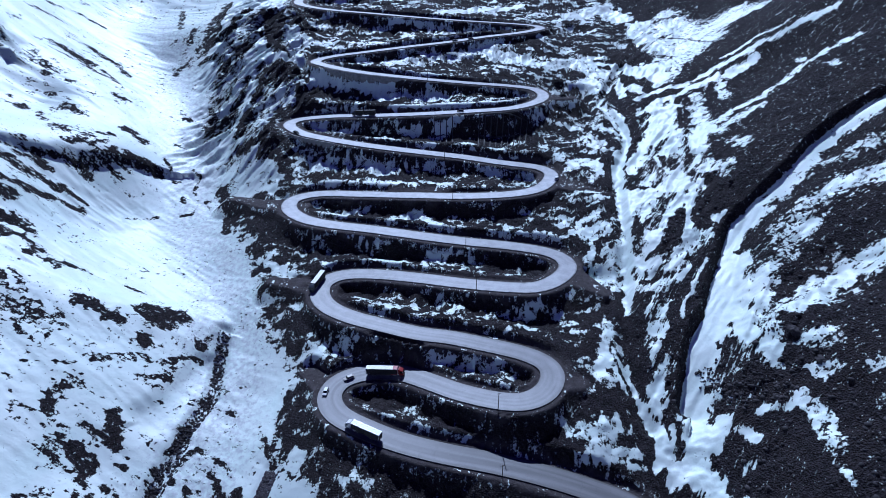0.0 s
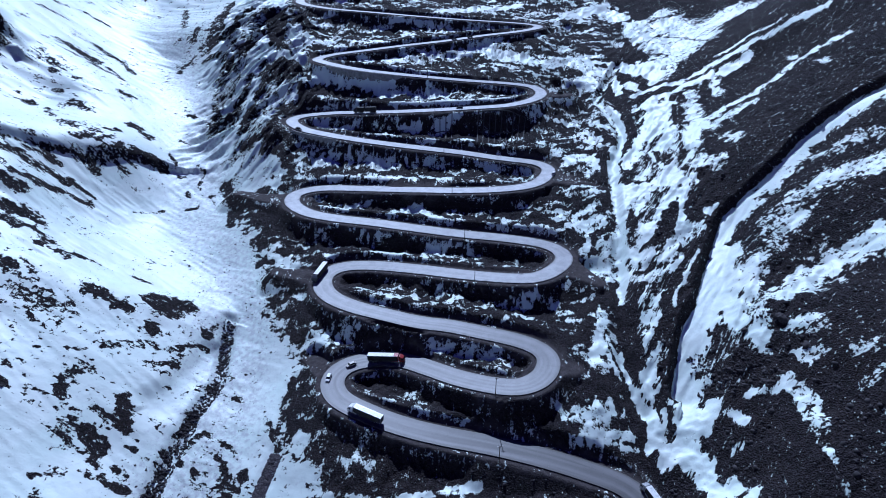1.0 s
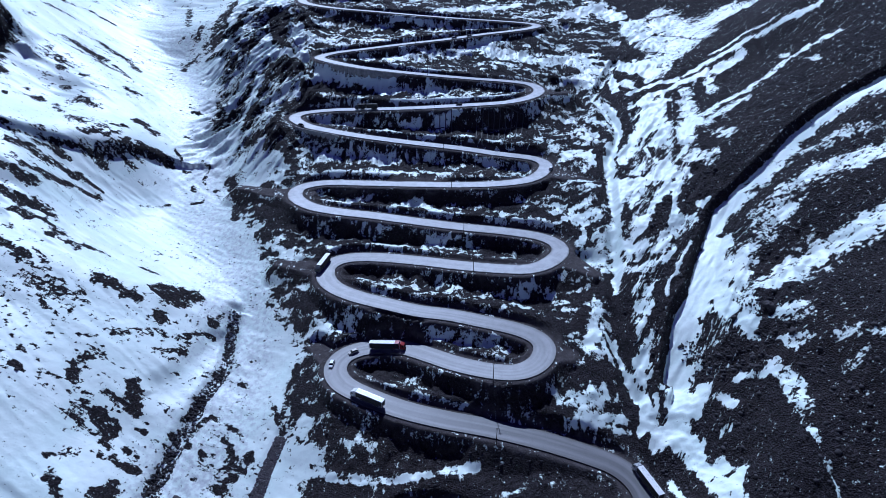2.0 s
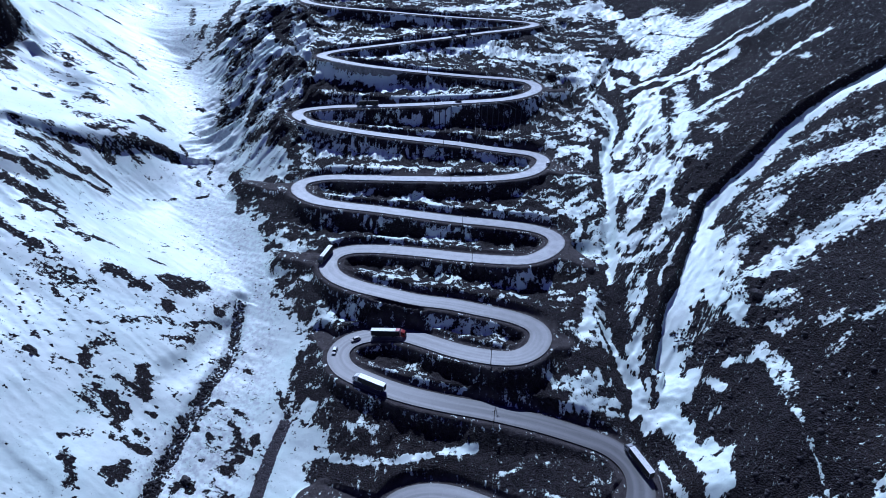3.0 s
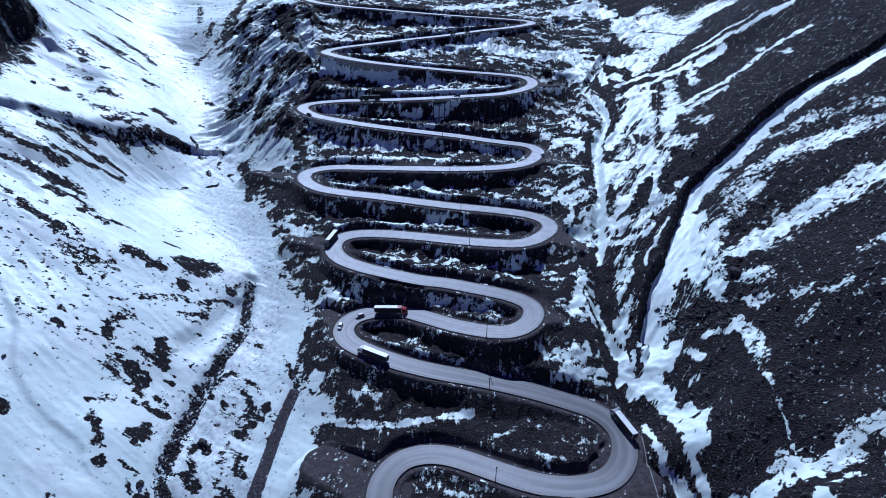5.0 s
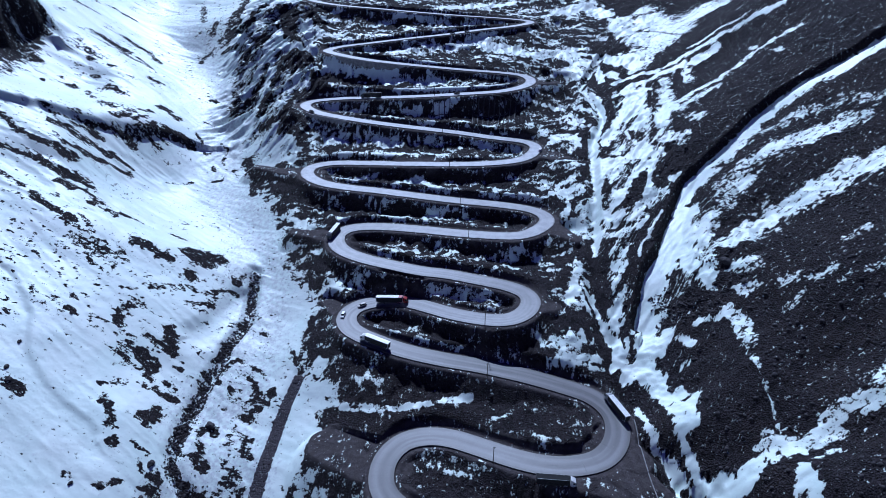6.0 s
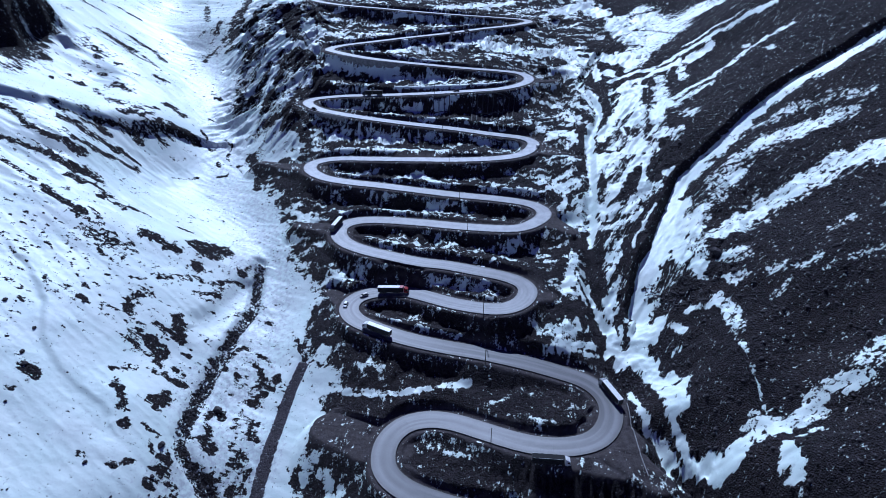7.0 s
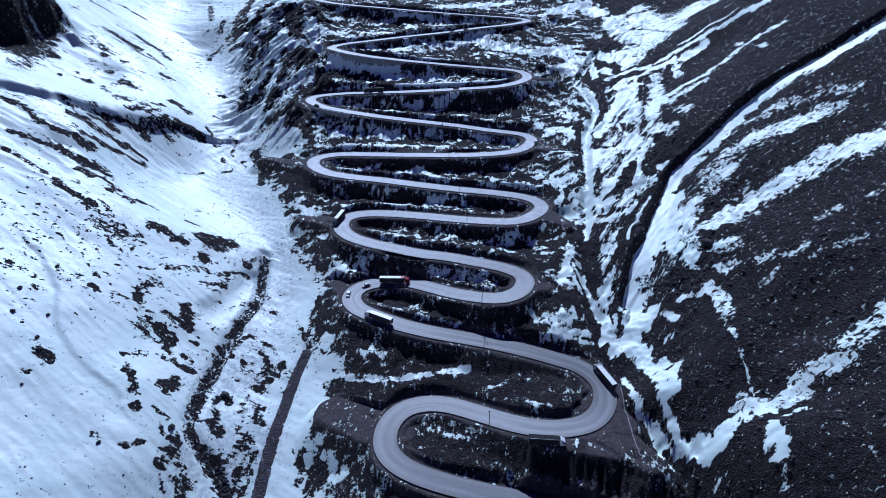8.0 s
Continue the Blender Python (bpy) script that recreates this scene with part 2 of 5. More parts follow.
# Cuts that water has made: (line, half of the floor, depth, reach of the right bank, of the left bank).
TRENCH = [(262, 291), (245, 290), (225, 289), (214, 290), (200, 289), (189, 285), (175, 273), (165, 267), (154, 263), (143, 257), (137, 247), (128, 232), (117, 211), (109, 202), (104, 190), (99, 178)]
STREAM = [(-105, 232), (-103, 214), (-101, 197), (-105, 182), (-109, 157), (-111, 137), (-111, 117), (-106, 109), (-95, 100), (-90, 93), (-86, 60)]
GULLY = [(138, 470), (112, 423), (117, 379), (115, 355), (103, 330), (95, 288), (91, 262), (85, 231), (78, 200), (80, 170)]
DITCH = [(-67, 163), (-68.5, 158), (-71, 149), (-74, 129), (-76, 113), (-77, 95), (-79, 60)]
DRIFT = [(-138, 114), (-143, 118), (-151, 121), (-162, 127), (-174, 138), (-182, 157), (-190, 166), (-200, 176)]
SPUR_HIGH = [(-290, 298), (-264, 305), (-244, 313), (-227, 324), (-206, 337), (-193, 350), (-185, 352)]
SPUR_LOW = [(-255, 246), (-226, 233), (-202, 225), (-185, 227), (-163, 229), (-143, 231), (-125, 238), (-112, 234)]
BOWL = [(-109, 212), (-113, 199), (-117, 188), (-122, 180)]
CUTS = [(BOWL, 0.6, 1.9, 7.0, 13.0), (TRENCH, 3.3, 5.5, 4.2, 14.0), (STREAM, 1.0, 1.8, 4.0, 4.0), (GULLY, 0.8, 2.8, 4.0, 4.0), (DITCH, 2.2, 0.6, 2.5, 2.5), (DRIFT, 0.4, 0.9, 3.6, 16.0),
        (SPUR_HIGH, 0.3, -4.6, 6.0, 40.0), (SPUR_LOW, 0.3, -2.6, 22.0, 10.0)]


def ridged(n):
    """Noise folded into sharp ribs, 1 at their crests."""
    return 1 - 2 * np.abs(n)


def ground_height(x, y):
    """Height of the ground, the distance to the road, and the distance to road or level ground."""
    z = broad(x, y)
    dist, level, top, low, bed, hollow, below, above = road_band(x, y, z)
    left, right = edges(y)
    inside = ramp(x, left + 8, left + 30) * ramp(x, right - 6, right - 24)
    hollow = hollow * inside
    free = ramp(level, BENCH, BENCH + 9)
    stony = ramp(x, left - 4, left + 12) * ramp(np.abs(near_line(x, y, TRENCH, 10)[0]), 4, 8)
    crag = ramp(np.hypot((x + 347) / 1.1, y - 404) + 7 * fbm(x, y, 26, 3, 86), 52, 33)
    z = z + crag * (30 + 9 * np.abs(fbm(*turned(x, y, 70, 22, 9), 1.0, 4, 83)) + 3.5 * fbm(x, y, 7, 3, 84))
    z = z - (1.4 + 3.2 * ramp(y, 130, 215)) * hollow + 0.7 * inside * ramp(below, 0.2, 2.2) * np.exp(-below / 9) * ramp(above, 3, 14)
    z = z + free * ((0.5 + 0.9 * stony) * fbm(x, y, 38, 2, 3) + (0.08 + 0.54 * stony) * fbm(x, y, 7, 4, 11))
    # ribs and runnels down the fall line of each flank
    flank = ramp(x, left + 50, left + 14) * ramp(x, left - 70, left - 36) * ramp(y, 330, 400) * free
    z = z + flank * 3.4 * ridged(fbm(*turned(x, y, 52, 50, 12), 1.0, 3, 77, 0.45)) + flank * 1.5 * ridged(fbm(*turned(x, y, 56, 15, 3.6), 1.0, 3, 75))
    spur = ramp(x, -150, -185) * ramp(y, 215, 235) * ramp(y, 330, 300)
    z = z + spur * 0.6 * ridged(fbm(*turned(x, y, 163, 38, 8), 1.0, 3, 78))
    high = ramp(x, -205, -235) * ramp(y, 330, 380)
    z = z + high * 0.4 * ridged(fbm(*turned(x, y, 170, 40, 9), 1.0, 3, 79))
    beyond = ramp(x, right - 6, right + 8) * free
    z = z + beyond * ramp(y, 150, 190) * ramp(x, 175, 140) * 0.7 * ridged(fbm(*turned(x, y, 52, 30, 7), 1.0, 3, 80))
    u, v = turned(x, y, 86, 14, 4)
    z = z + hollow * 1.0 * fbm(u, v, 1.0, 4, 71, 0.55)
    z = z + ramp(x, left + 2, left - 10) * (0.22 * fbm(*turned(x, y, 158, 30, 11), 1.0, 3, 88) + 0.10 * ridged(fbm(*turned(x, y, 150, 20, 3.2), 1.0, 2, 89)))
    for line, half, depth, r, lf in CUTS:
        side, _ = near_line(x, y, line, half + max(r, lf) + 1)
        z = z - depth * np.where(side > 0, ramp(side, half + r, half), ramp(-side, half + lf, half))
    z = np.maximum(np.minimum(z, top), low)
    # banks and cut faces are furrowed down the fall line
    face = np.maximum(ramp(z - low, 1.2, 0.0), ramp(top - z, 1.2, 0.0)) * ramp(level, BENCH + 0.6, BENCH + 3.5)
    z = z + face * (0.35 * ridged(fbm(*turned(x, y, 94, 18, 4.0), 1.0, 3, 72, 0.5)) - 0.15)
    bluff = ramp(x, 15, 40) * ramp(y, 106, 98) * ramp(y, 60, 72) * ramp(x, 112, 96) * ramp(level, BENCH + 0.3, BENCH + 2.0)
    z = z + bluff * (1.6 * ridged(fbm(*turned(x, y, 78, 16, 3.0), 1.0, 3, 74, 0.55)) - 0.9)
    z = z + free * (0.04 + 0.30 * stony) * fbm(x, y, 4, 3, 29, 0.6)
    return np.where(dist < BENCH, np.minimum(z, bed) - 0.12, z), dist, level

# ---- materials ----
def shader(name, rough=0.8):
    m = bpy.data.materials.new(name)
    m.use_nodes = True
    t = m.node_tree
    b = t.nodes["Principled BSDF"]
    b.inputs["Roughness"].default_value = rough
    return m, t, b


def node(t, kind, **kw):
    n = t.nodes.new(kind)
    for key, value in kw.items():
        if key in n.inputs:
            n.inputs[key].default_value = value
    return n


def noise_tex(t, vec, scale, detail=4, rough=0.55):
    n = node(t, "ShaderNodeTexNoise", Scale=scale, Detail=detail, Roughness=rough)
    t.links.new(vec, n.inputs["Vector"])
    return n.outputs["Fac"]


def calc(t, op, a, b=None, c=None):
    n = t.nodes.new("ShaderNodeMath")
    n.operation = op
    for k, v in enumerate((a, b, c)):
        if v is None:
            continue
        if isinstance(v, (int, float)):
            n.inputs[k].default_value = v
        else:
            t.links.new(v, n.inputs[k])
    return n.outputs[0]


def span(t, v, a, b, lo=0.0, hi=1.0):
    n = t.nodes.new("ShaderNodeMapRange")
    n.interpolation_type = "SMOOTHSTEP"
    t.links.new(v, n.inputs[0])
    for k, x in enumerate((a, b, lo, hi)):
        n.inputs[k + 1].default_value = x
    return n.outputs[0]


def mix(t, f, a, b):
    n = t.nodes.new("ShaderNodeMix")
    n.data_type = "RGBA"
    for s, v in ((n.inputs["Factor"], f), (n.inputs["A"], a), (n.inputs["B"], b)):
        if isinstance(v, (int, float)):
            s.default_value = v
        elif isinstance(v, tuple):
            s.default_value = (*v, 1)
        else:
            t.links.new(v, s)
    return n.outputs["Result"]


def attribute(t, name):
    n = t.nodes.new("ShaderNodeAttribute")
    n.attribute_name = name
    return n.outputs["Fac"]


def relief(t, b, height, distance, strength=0.6):
    n = node(t, "ShaderNodeBump", Strength=strength, Distance=distance)
    t.links.new(height, n.inputs["Height"])
    t.links.new(n.outputs["Normal"], b.inputs["Normal"])


def streaks(t, pos, heading, along, across):
    """Noise drawn out along a heading (degrees from +x), for what runs down a slope."""
    turn = node(t, "ShaderNodeVectorRotate", Angle=radians(-heading))
    turn.rotation_type = "Z_AXIS"
    t.links.new(pos, turn.inputs["Vector"])
    size = t.nodes.new("ShaderNodeVectorMath")
    size.operation = "MULTIPLY"
    t.links.new(turn.outputs[0], size.inputs[0])
    size.inputs[1].default_value = (1 / along, 1 / across, 0.15)
    return noise_tex(t, size.outputs[0], 1.0, 5, 0.62)


def ground_material():
    """Snow lying in patches on dark scree and gravel. The attribute snow says how much lies where; fine noise frays its edges."""
    m, t, b = shader("snow_and_scree", 0.85)
    pos = t.nodes.new("ShaderNodeNewGeometry").outputs["Position"]
    big, mid, fine, grit = noise_tex(t, pos, 0.045, 3), noise_tex(t, pos, 0.28, 4), noise_tex(t, pos, 0.5, 4, 0.55), noise_tex(t, pos, 2.6, 3, 0.7)
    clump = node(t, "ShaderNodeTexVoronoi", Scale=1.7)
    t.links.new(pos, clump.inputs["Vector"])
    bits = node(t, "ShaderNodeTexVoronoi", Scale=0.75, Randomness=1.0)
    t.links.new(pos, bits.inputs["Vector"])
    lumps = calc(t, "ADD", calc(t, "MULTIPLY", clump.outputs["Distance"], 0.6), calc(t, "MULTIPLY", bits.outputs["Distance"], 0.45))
    # bare ground: cold grey-brown scree, browner gravel where it was worked
    rock = mix(t, span(t, mid, 0.3, 0.7), (0.0102, 0.0077, 0.0090), (0.0275, 0.0210, 0.0240))
    rock = mix(t, span(t, big, 0.42, 0.66), rock, (0.028, 0.0205, 0.0195))
    rock = mix(t, span(t, grit, 0.54, 0.64, 0.0, 0.9), rock, (0.090, 0.077, 0.084))
    # gaps between lumps painted near black, as the shade between stones
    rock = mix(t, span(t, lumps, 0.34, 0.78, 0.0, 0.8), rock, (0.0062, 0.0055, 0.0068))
    rock = mix(t, span(t, clump.outputs["Color"], 0.45, 0.95, 0.0, 0.75), rock, (0.047, 0.040, 0.046))
    dirt = mix(t, span(t, fine, 0.3, 0.7), (0.044, 0.038, 0.039), (0.088, 0.076, 0.079))
    dirt = mix(t, span(t, grit, 0.5, 0.7, 0.0, 0.6), dirt, (0.11, 0.097, 0.099))
    rock = mix(t, attribute(t, "gravel"), rock, mix(t, span(t, mid, 0.35, 0.7), dirt, (0.058, 0.049, 0.048)))
    snow = mix(t, span(t, big, 0.3, 0.7), (0.765, 0.865, 0.785), (0.845, 0.905, 0.83))
    snow = mix(t, span(t, calc(t, "ADD", fine, calc(t, "MULTIPLY", attribute(t, "soot"), 0.22)), 0.58, 0.92, 0.0, 0.7), snow, (0.46, 0.46, 0.48))
    wild = mix(t, attribute(t, "outer"), streaks(t, pos, 86, 3.6, 1.7), streaks(t, pos, 11, 2.6, 0.9))
    wild = mix(t, attribute(t, "flank"), wild, streaks(t, pos, 52, 4.2, 0.9))
    wild = mix(t, attribute(t, "slope"), wild, streaks(t, pos, 165, 4.0, 1.0))
    speck = span(t, noise_tex(t, pos, 0.52, 2, 0.5), 0.36, 0.64)         # boulders, tufts and hollows
    drawn = span(t, wild, 0.36, 0.64)
    flecks = span(t, noise_tex(t, pos, 1.15, 3, 0.6), 0.32, 0.68)        # the ground showing through, stone by stone
    cover = calc(t, "ADD", calc(t, "MULTIPLY", attribute(t, "snow"), 1.5), -0.25)
    peppery = calc(t, "ADD", calc(t, "ADD", calc(t, "MULTIPLY", attribute(t, "outer"), 1.0), calc(t, "MULTIPLY", attribute(t, "slope"), 0.7)), 0.6)
    blotchy = calc(t, "SUBTRACT", 0.85, calc(t, "MULTIPLY", attribute(t, "flank"), 0.3))
    spotty = calc(t, "ADD", calc(t, "MULTIPLY", calc(t, "ADD", attribute(t, "outer"), attribute(t, "slope")), 0.55), 0.15)
    lined = calc(t, "ADD", calc(t, "MULTIPLY", attribute(t, "flank"), 0.4), 0.42)
    for n, amount in ((fine, blotchy), (grit, peppery), (mid, 0.8), (wild, 1.2), (lumps, -0.5), (speck, spotty), (drawn, lined), (flecks, 0.55)):
        cover = calc(t, "ADD", cover, calc(t, "MULTIPLY", calc(t, "SUBTRACT", n, 0.5), amount))
    thin = calc(t, "ADD", calc(t, "MULTIPLY", calc(t, "MAXIMUM", attribute(t, "outer"), attribute(t, "slope")), -0.12), 0.19)      # thin, melting snow on the hill, crisper edges on the slopes
    f = calc(t, "DIVIDE", calc(t, "SUBTRACT", cover, calc(t, "SUBTRACT", 0.5, thin)), calc(t, "MULTIPLY", thin, 2.0))
    f = span(t, f, 0.0, 1.0)
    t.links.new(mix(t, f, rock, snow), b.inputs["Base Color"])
    t.links.new(span(t, f, 0, 1, 0.9, 0.5), b.inputs["Roughness"])
    t.links.new(span(t, f, 0, 1, 0.2, 0.5), b.inputs["Specular IOR Level"])
    rough_rock = calc(t, "ADD", calc(t, "MULTIPLY", fine, 0.8), calc(t, "ADD", calc(t, "MULTIPLY", grit, 0.5), calc(t, "MULTIPLY", lumps, span(t, attribute(t, "gravel"), 0.0, 1.0, -1.3, -0.15))))
    soft_snow = calc(t, "ADD", calc(t, "MULTIPLY", mid, 0.13), calc(t, "ADD", calc(t, "MULTIPLY", fine, 0.09), calc(t, "ADD", calc(t, "MULTIPLY", wild, 0.05), 0.5)))
    h = t.nodes.new("ShaderNodeMix")
    for s, v in ((h.inputs[0], f), (h.inputs[2], rough_rock), (h.inputs[3], soft_snow)):
        t.links.new(v, s)
    relief(t, b, h.outputs[0], 0.9, 1.0)
    return m


def concrete_material():
    """Worn concrete road: pale, polished by tyres, darker along the edges and joints, every slab a little different."""
    m, t, b = shader("worn_concrete", 0.55)
    pos = t.nodes.new("ShaderNodeNewGeometry").outputs["Position"]
    info = t.nodes.new("ShaderNodeObjectInfo")
    isle = t.nodes.new("ShaderNodeNewGeometry").outputs["Random Per Island"]
    mid, fine = noise_tex(t, pos, 0.22, 4), noise_tex(t, pos, 2.2, 4, 0.7)
    c = mix(t, span(t, mid, 0.3, 0.7), (0.078, 0.073, 0.075), (0.098, 0.092, 0.094))
    c = mix(t, calc(t, "MULTIPLY", calc(t, "FRACT", calc(t, "ADD", info.outputs["Random"], isle)), 0.35), c, (0.065, 0.060, 0.062))
    c = mix(t, calc(t, "MULTIPLY", attribute(t, "track"), 0.7), c, (0.160, 0.152, 0.156))
    c = mix(t, span(t, attribute(t, "worn"), 0.0, 0.45, 0.0, 0.75), c, (0.050, 0.045, 0.048))
    c = mix(t, span(t, attribute(t, "worn"), 0.0, -0.45, 0.0, 0.6), c, (0.180, 0.172, 0.178))
    c = mix(t, calc(t, "MULTIPLY", attribute(t, "far_sheen"), span(t, mid, 0.25, 0.7, 0.95, 0.6)), c, (0.50, 0.50, 0.505))     # paler higher up: the far legs' sheen put into the colour
    c = mix(t, calc(t, "MULTIPLY", attribute(t, "edge"), 0.85), c, mix(t, fine, (0.045, 0.036, 0.031), (0.085, 0.072, 0.065)))
    c = mix(t, span(t, fine, 0.5, 0.75, 0.0, 0.25), c, (0.070, 0.064, 0.065))
    c = mix(t, span(t, noise_tex(t, pos, 0.6, 5, 0.7), 0.5, 0.8, 0.0, 0.3), c, (0.060, 0.053, 0.053))
    t.links.new(c, b.inputs["Base Color"])
    t.links.new(span(t, fine, 0.3, 0.7, 0.50, 0.62), b.inputs["Roughness"])
    b.inputs["Specular IOR Level"].default_value = 0.6
    relief(t, b, fine, 0.01, 0.3)
    return m


GROUND, CONCRETE = ground_material(), concrete_material()

# ---- where the snow lies ----
LAID = []


def lay(cover, half, *points):
    """A stroke over the land: how much snow lies there, half its width in metres, and its line in plan."""
    LAID.append((cover, half, points if len(points) > 1 else points * 2))


# snow beside the gully, high
lay(0.72, 3.2, (90, 237), (100, 246))
# left flank of the hill: snow between dark runnels
lay(0.58, 13.4, (-166, 532), (-164, 483), (-164, 450), (-158, 411))
lay(0.6, 7.7, (-133, 421), (-129, 379), (-134, 368))
lay(0.75, 9.8, (-212, 536), (-208, 497))
lay(0.25, 3.6, (-159, 554), (-164, 521), (-169, 486), (-172, 475))
lay(0.1, 4.6, (-154, 502), (-162, 486))
lay(-0.05, 6.0, (-153, 548), (-137, 500), (-148, 513))
lay(0.3, 2.1, (-147, 469), (-154, 450), (-160, 442), (-161, 423))
lay(0.25, 2.6, (-132, 456), (-137, 440), (-139, 427))
lay(0.2, 3.0, (-133, 434), (-140, 417), (-141, 397))
lay(0.3, 2.0, (-165, 420), (-164, 404))
lay(0.35, 2.1, (-153, 432), (-156, 410))
lay(0.1, 3.7, (-140, 457), (-130, 458), (-119, 439))
lay(0.05, 3.8, (-116, 404), (-117, 380), (-123, 375), (-133, 375))
lay(0.3, 1.9, (-141, 390), (-140, 372))
lay(0.35, 1.5, (-129, 413), (-131, 400))
lay(0.3, 2.3, (-114, 374), (-118, 367), (-123, 360))
lay(0.92, 2.2, (-137, 468), (-145, 459), (-151, 436))
lay(0.93, 2.7, (-148, 358), (-128, 350), (-104, 339))
lay(0, 3.5, (-139, 345), (-129, 324), (-122, 316))
lay(0.1, 3.7, (-125, 321), (-114, 309), (-101, 291))
lay(0.35, 2.4, (-121, 312), (-106, 286))
lay(0.15, 2.9, (-85, 258), (-88, 251), (-81, 241))
lay(0.6, 1.7, (-89, 237), (-78, 223), (-71, 212))
# crag
lay(-0.07, 15.8, (-308, 378), (-308, 364))
lay(-0.07, 8.8, (-304, 400), (-303, 409))
lay(0.2, 4.2, (-302, 380), (-297, 379))
lay(0.3, 2.5, (-294, 336), (-288, 341), (-292, 358))
# left slope: bare patches in the snow
lay(0.62, 6.0, (-184, 209), (-174, 208), (-168, 209))
lay(0.62, 2.9, (-144, 199), (-135, 205))
lay(0.62, 3.7, (-146, 161), (-141, 152))
lay(-0.05, 2.7, (-162, 222), (-157, 223), (-151, 220), (-145, 220))
lay(0.25, 1.2, (-164, 224), (-161, 223))
lay(0, 4.2, (-138, 231), (-132, 230), (-125, 232))
lay(0.1, 2.7, (-133, 223), (-126, 228))
lay(0.1, 2.3, (-135, 215), (-133, 212))
lay(0.35, 1.2, (-120.2, 228.6), (-115.4, 223.6), (-110.7, 219.2))
lay(0.2, 1.5, (-111, 222), (-109, 226))
lay(0.3, 1.2, (-120.3, 209.1), (-115.8, 213.5), (-111.8, 213.6))
lay(0.35, 1.1, (-124.9, 205.6), (-121.2, 208.3))
lay(0.2, 1.7, (-124, 198), (-120, 200), (-118, 205))
lay(0.3, 1.1, (-121.2, 194.6), (-119.7, 194.3))
lay(0.3, 1.4, (-148, 197), (-143, 199))
lay(0.25, 1.2, (-142.5, 200.9), (-136.4, 205.5))
lay(0.3, 1.2, (-132.9, 206.6), (-128.8, 205.3))
lay(0.15, 1.7, (-153, 177), (-151, 180), (-149, 183))
lay(0.3, 1.1, (-149.3, 185.3), (-147.1, 183.5))
lay(0, 1.6, (-152, 172), (-150, 168))
lay(0.35, 1.1, (-149.1, 164.6), (-146, 159.7))
lay(0.35, 1.1, (-140.6, 170.2), (-135.3, 167.7))
lay(0, 2.7, (-130, 174), (-128, 170), (-127, 166))
lay(0.2, 1.9, (-133, 166), (-129, 166))
lay(0.3, 1.1, (-126.7, 163.9), (-125.4, 162.3))
lay(0, 2.9, (-137, 159), (-134, 155), (-132, 154))
lay(0.2, 1.6, (-133, 159), (-130, 158))
lay(0.25, 1.3, (-132, 150), (-129, 148))
lay(0.35, 1.3, (-144, 158), (-141, 155), (-141, 150))
lay(0.35, 1.0, (-131.8, 144.7), (-129.2, 143.6))
lay(0.15, 1.3, (-127, 145), (-124, 144), (-121, 143), (-118, 143))
lay(0.3, 1.3, (-144, 137), (-140, 140), (-138, 142))
lay(0.35, 1.3, (-140, 133), (-140, 130))
lay(0, 2.2, (-195, 220), (-191, 219))
lay(0.3, 1.8, (-190, 216), (-185, 215), (-181, 216))
lay(0, 2.0, (-194, 243), (-189, 242), (-185, 242))
lay(0.3, 1.0, (-184.4, 240.5), (-180.7, 239.9))
lay(0.3, 0.7, (-181.7, 246.2), (-176.6, 245.8))
lay(0.3, 0.7, (-173.9, 247.5), (-167, 246))
lay(0.3, 0.5, (-155.6, 246.1), (-145.8, 244.4))
lay(0.4, 0.9, (-178.3, 209.1), (-176.7, 209.4))
lay(0.4, 0.9, (-166.4, 211.3), (-164.5, 210.9))
lay(0.4, 0.9, (-175.4, 198.8), (-172.9, 196.9))
lay(0.4, 0.9, (-164.9, 203.2), (-162.2, 204.3))
lay(0.35, 0.8, (-165.8, 185), (-163.8, 183.9))
lay(0, 1.4, (-169, 166), (-167, 166))
lay(0.3, 0.9, (-124.2, 159.1), (-121, 158.9))
lay(0.35, 1.3, (-125, 150), (-121, 148))
# rocks under the crag
lay(0.15, 3.1, (-283, 451), (-277, 451), (-270, 452), (-260, 451))
lay(0.25, 2.0, (-268, 448), (-256, 440), (-249, 437))
lay(0.2, 2.1, (-276, 478), (-265, 474), (-254, 472), (-240, 458))
lay(0.3, 1.5, (-253, 448), (-239, 437), (-232, 432))
lay(0.3, 1.9, (-231, 415), (-220, 414))
lay(0.3, 1.4, (-318, 486), (-311, 493), (-301, 496))
lay(0.3, 1.5, (-319, 516), (-306, 530), (-288, 528))
lay(0.4, 1.1, (-310.2, 449.9), (-311.2, 461.3))
lay(0.62, 5.9, (-283, 413), (-275, 418), (-265, 416))
lay(0.2, 2.0, (-273, 419), (-267, 407))
lay(0.3, 1.5, (-273, 428), (-268, 422))
lay(0.3, 1.5, (-283, 428), (-282, 423))
lay(0.15, 1.4, (-256, 407), (-252, 407))
lay(0.3, 0.9, (-273.6, 392.4), (-272.2, 389))
lay(0.2, 1.9, (-260, 391), (-256, 391))
lay(0.05, 2.7, (-265, 366), (-260, 364))
lay(0.2, 2.2, (-251, 363), (-242, 353))
lay(0.6, 6.3, (-246, 378), (-241, 380), (-237, 379))
lay(0.15, 1.8, (-246, 383), (-238, 378))
lay(0.6, 5.0, (-230, 348), (-222, 351), (-216, 344))
lay(0.15, 1.7, (-231, 346), (-225, 344))
lay(0.15, 1.6, (-222, 333), (-218, 335))
lay(0.15, 1.6, (-215, 338), (-213, 342))
lay(0.1, 2.1, (-211, 356), (-209, 360))
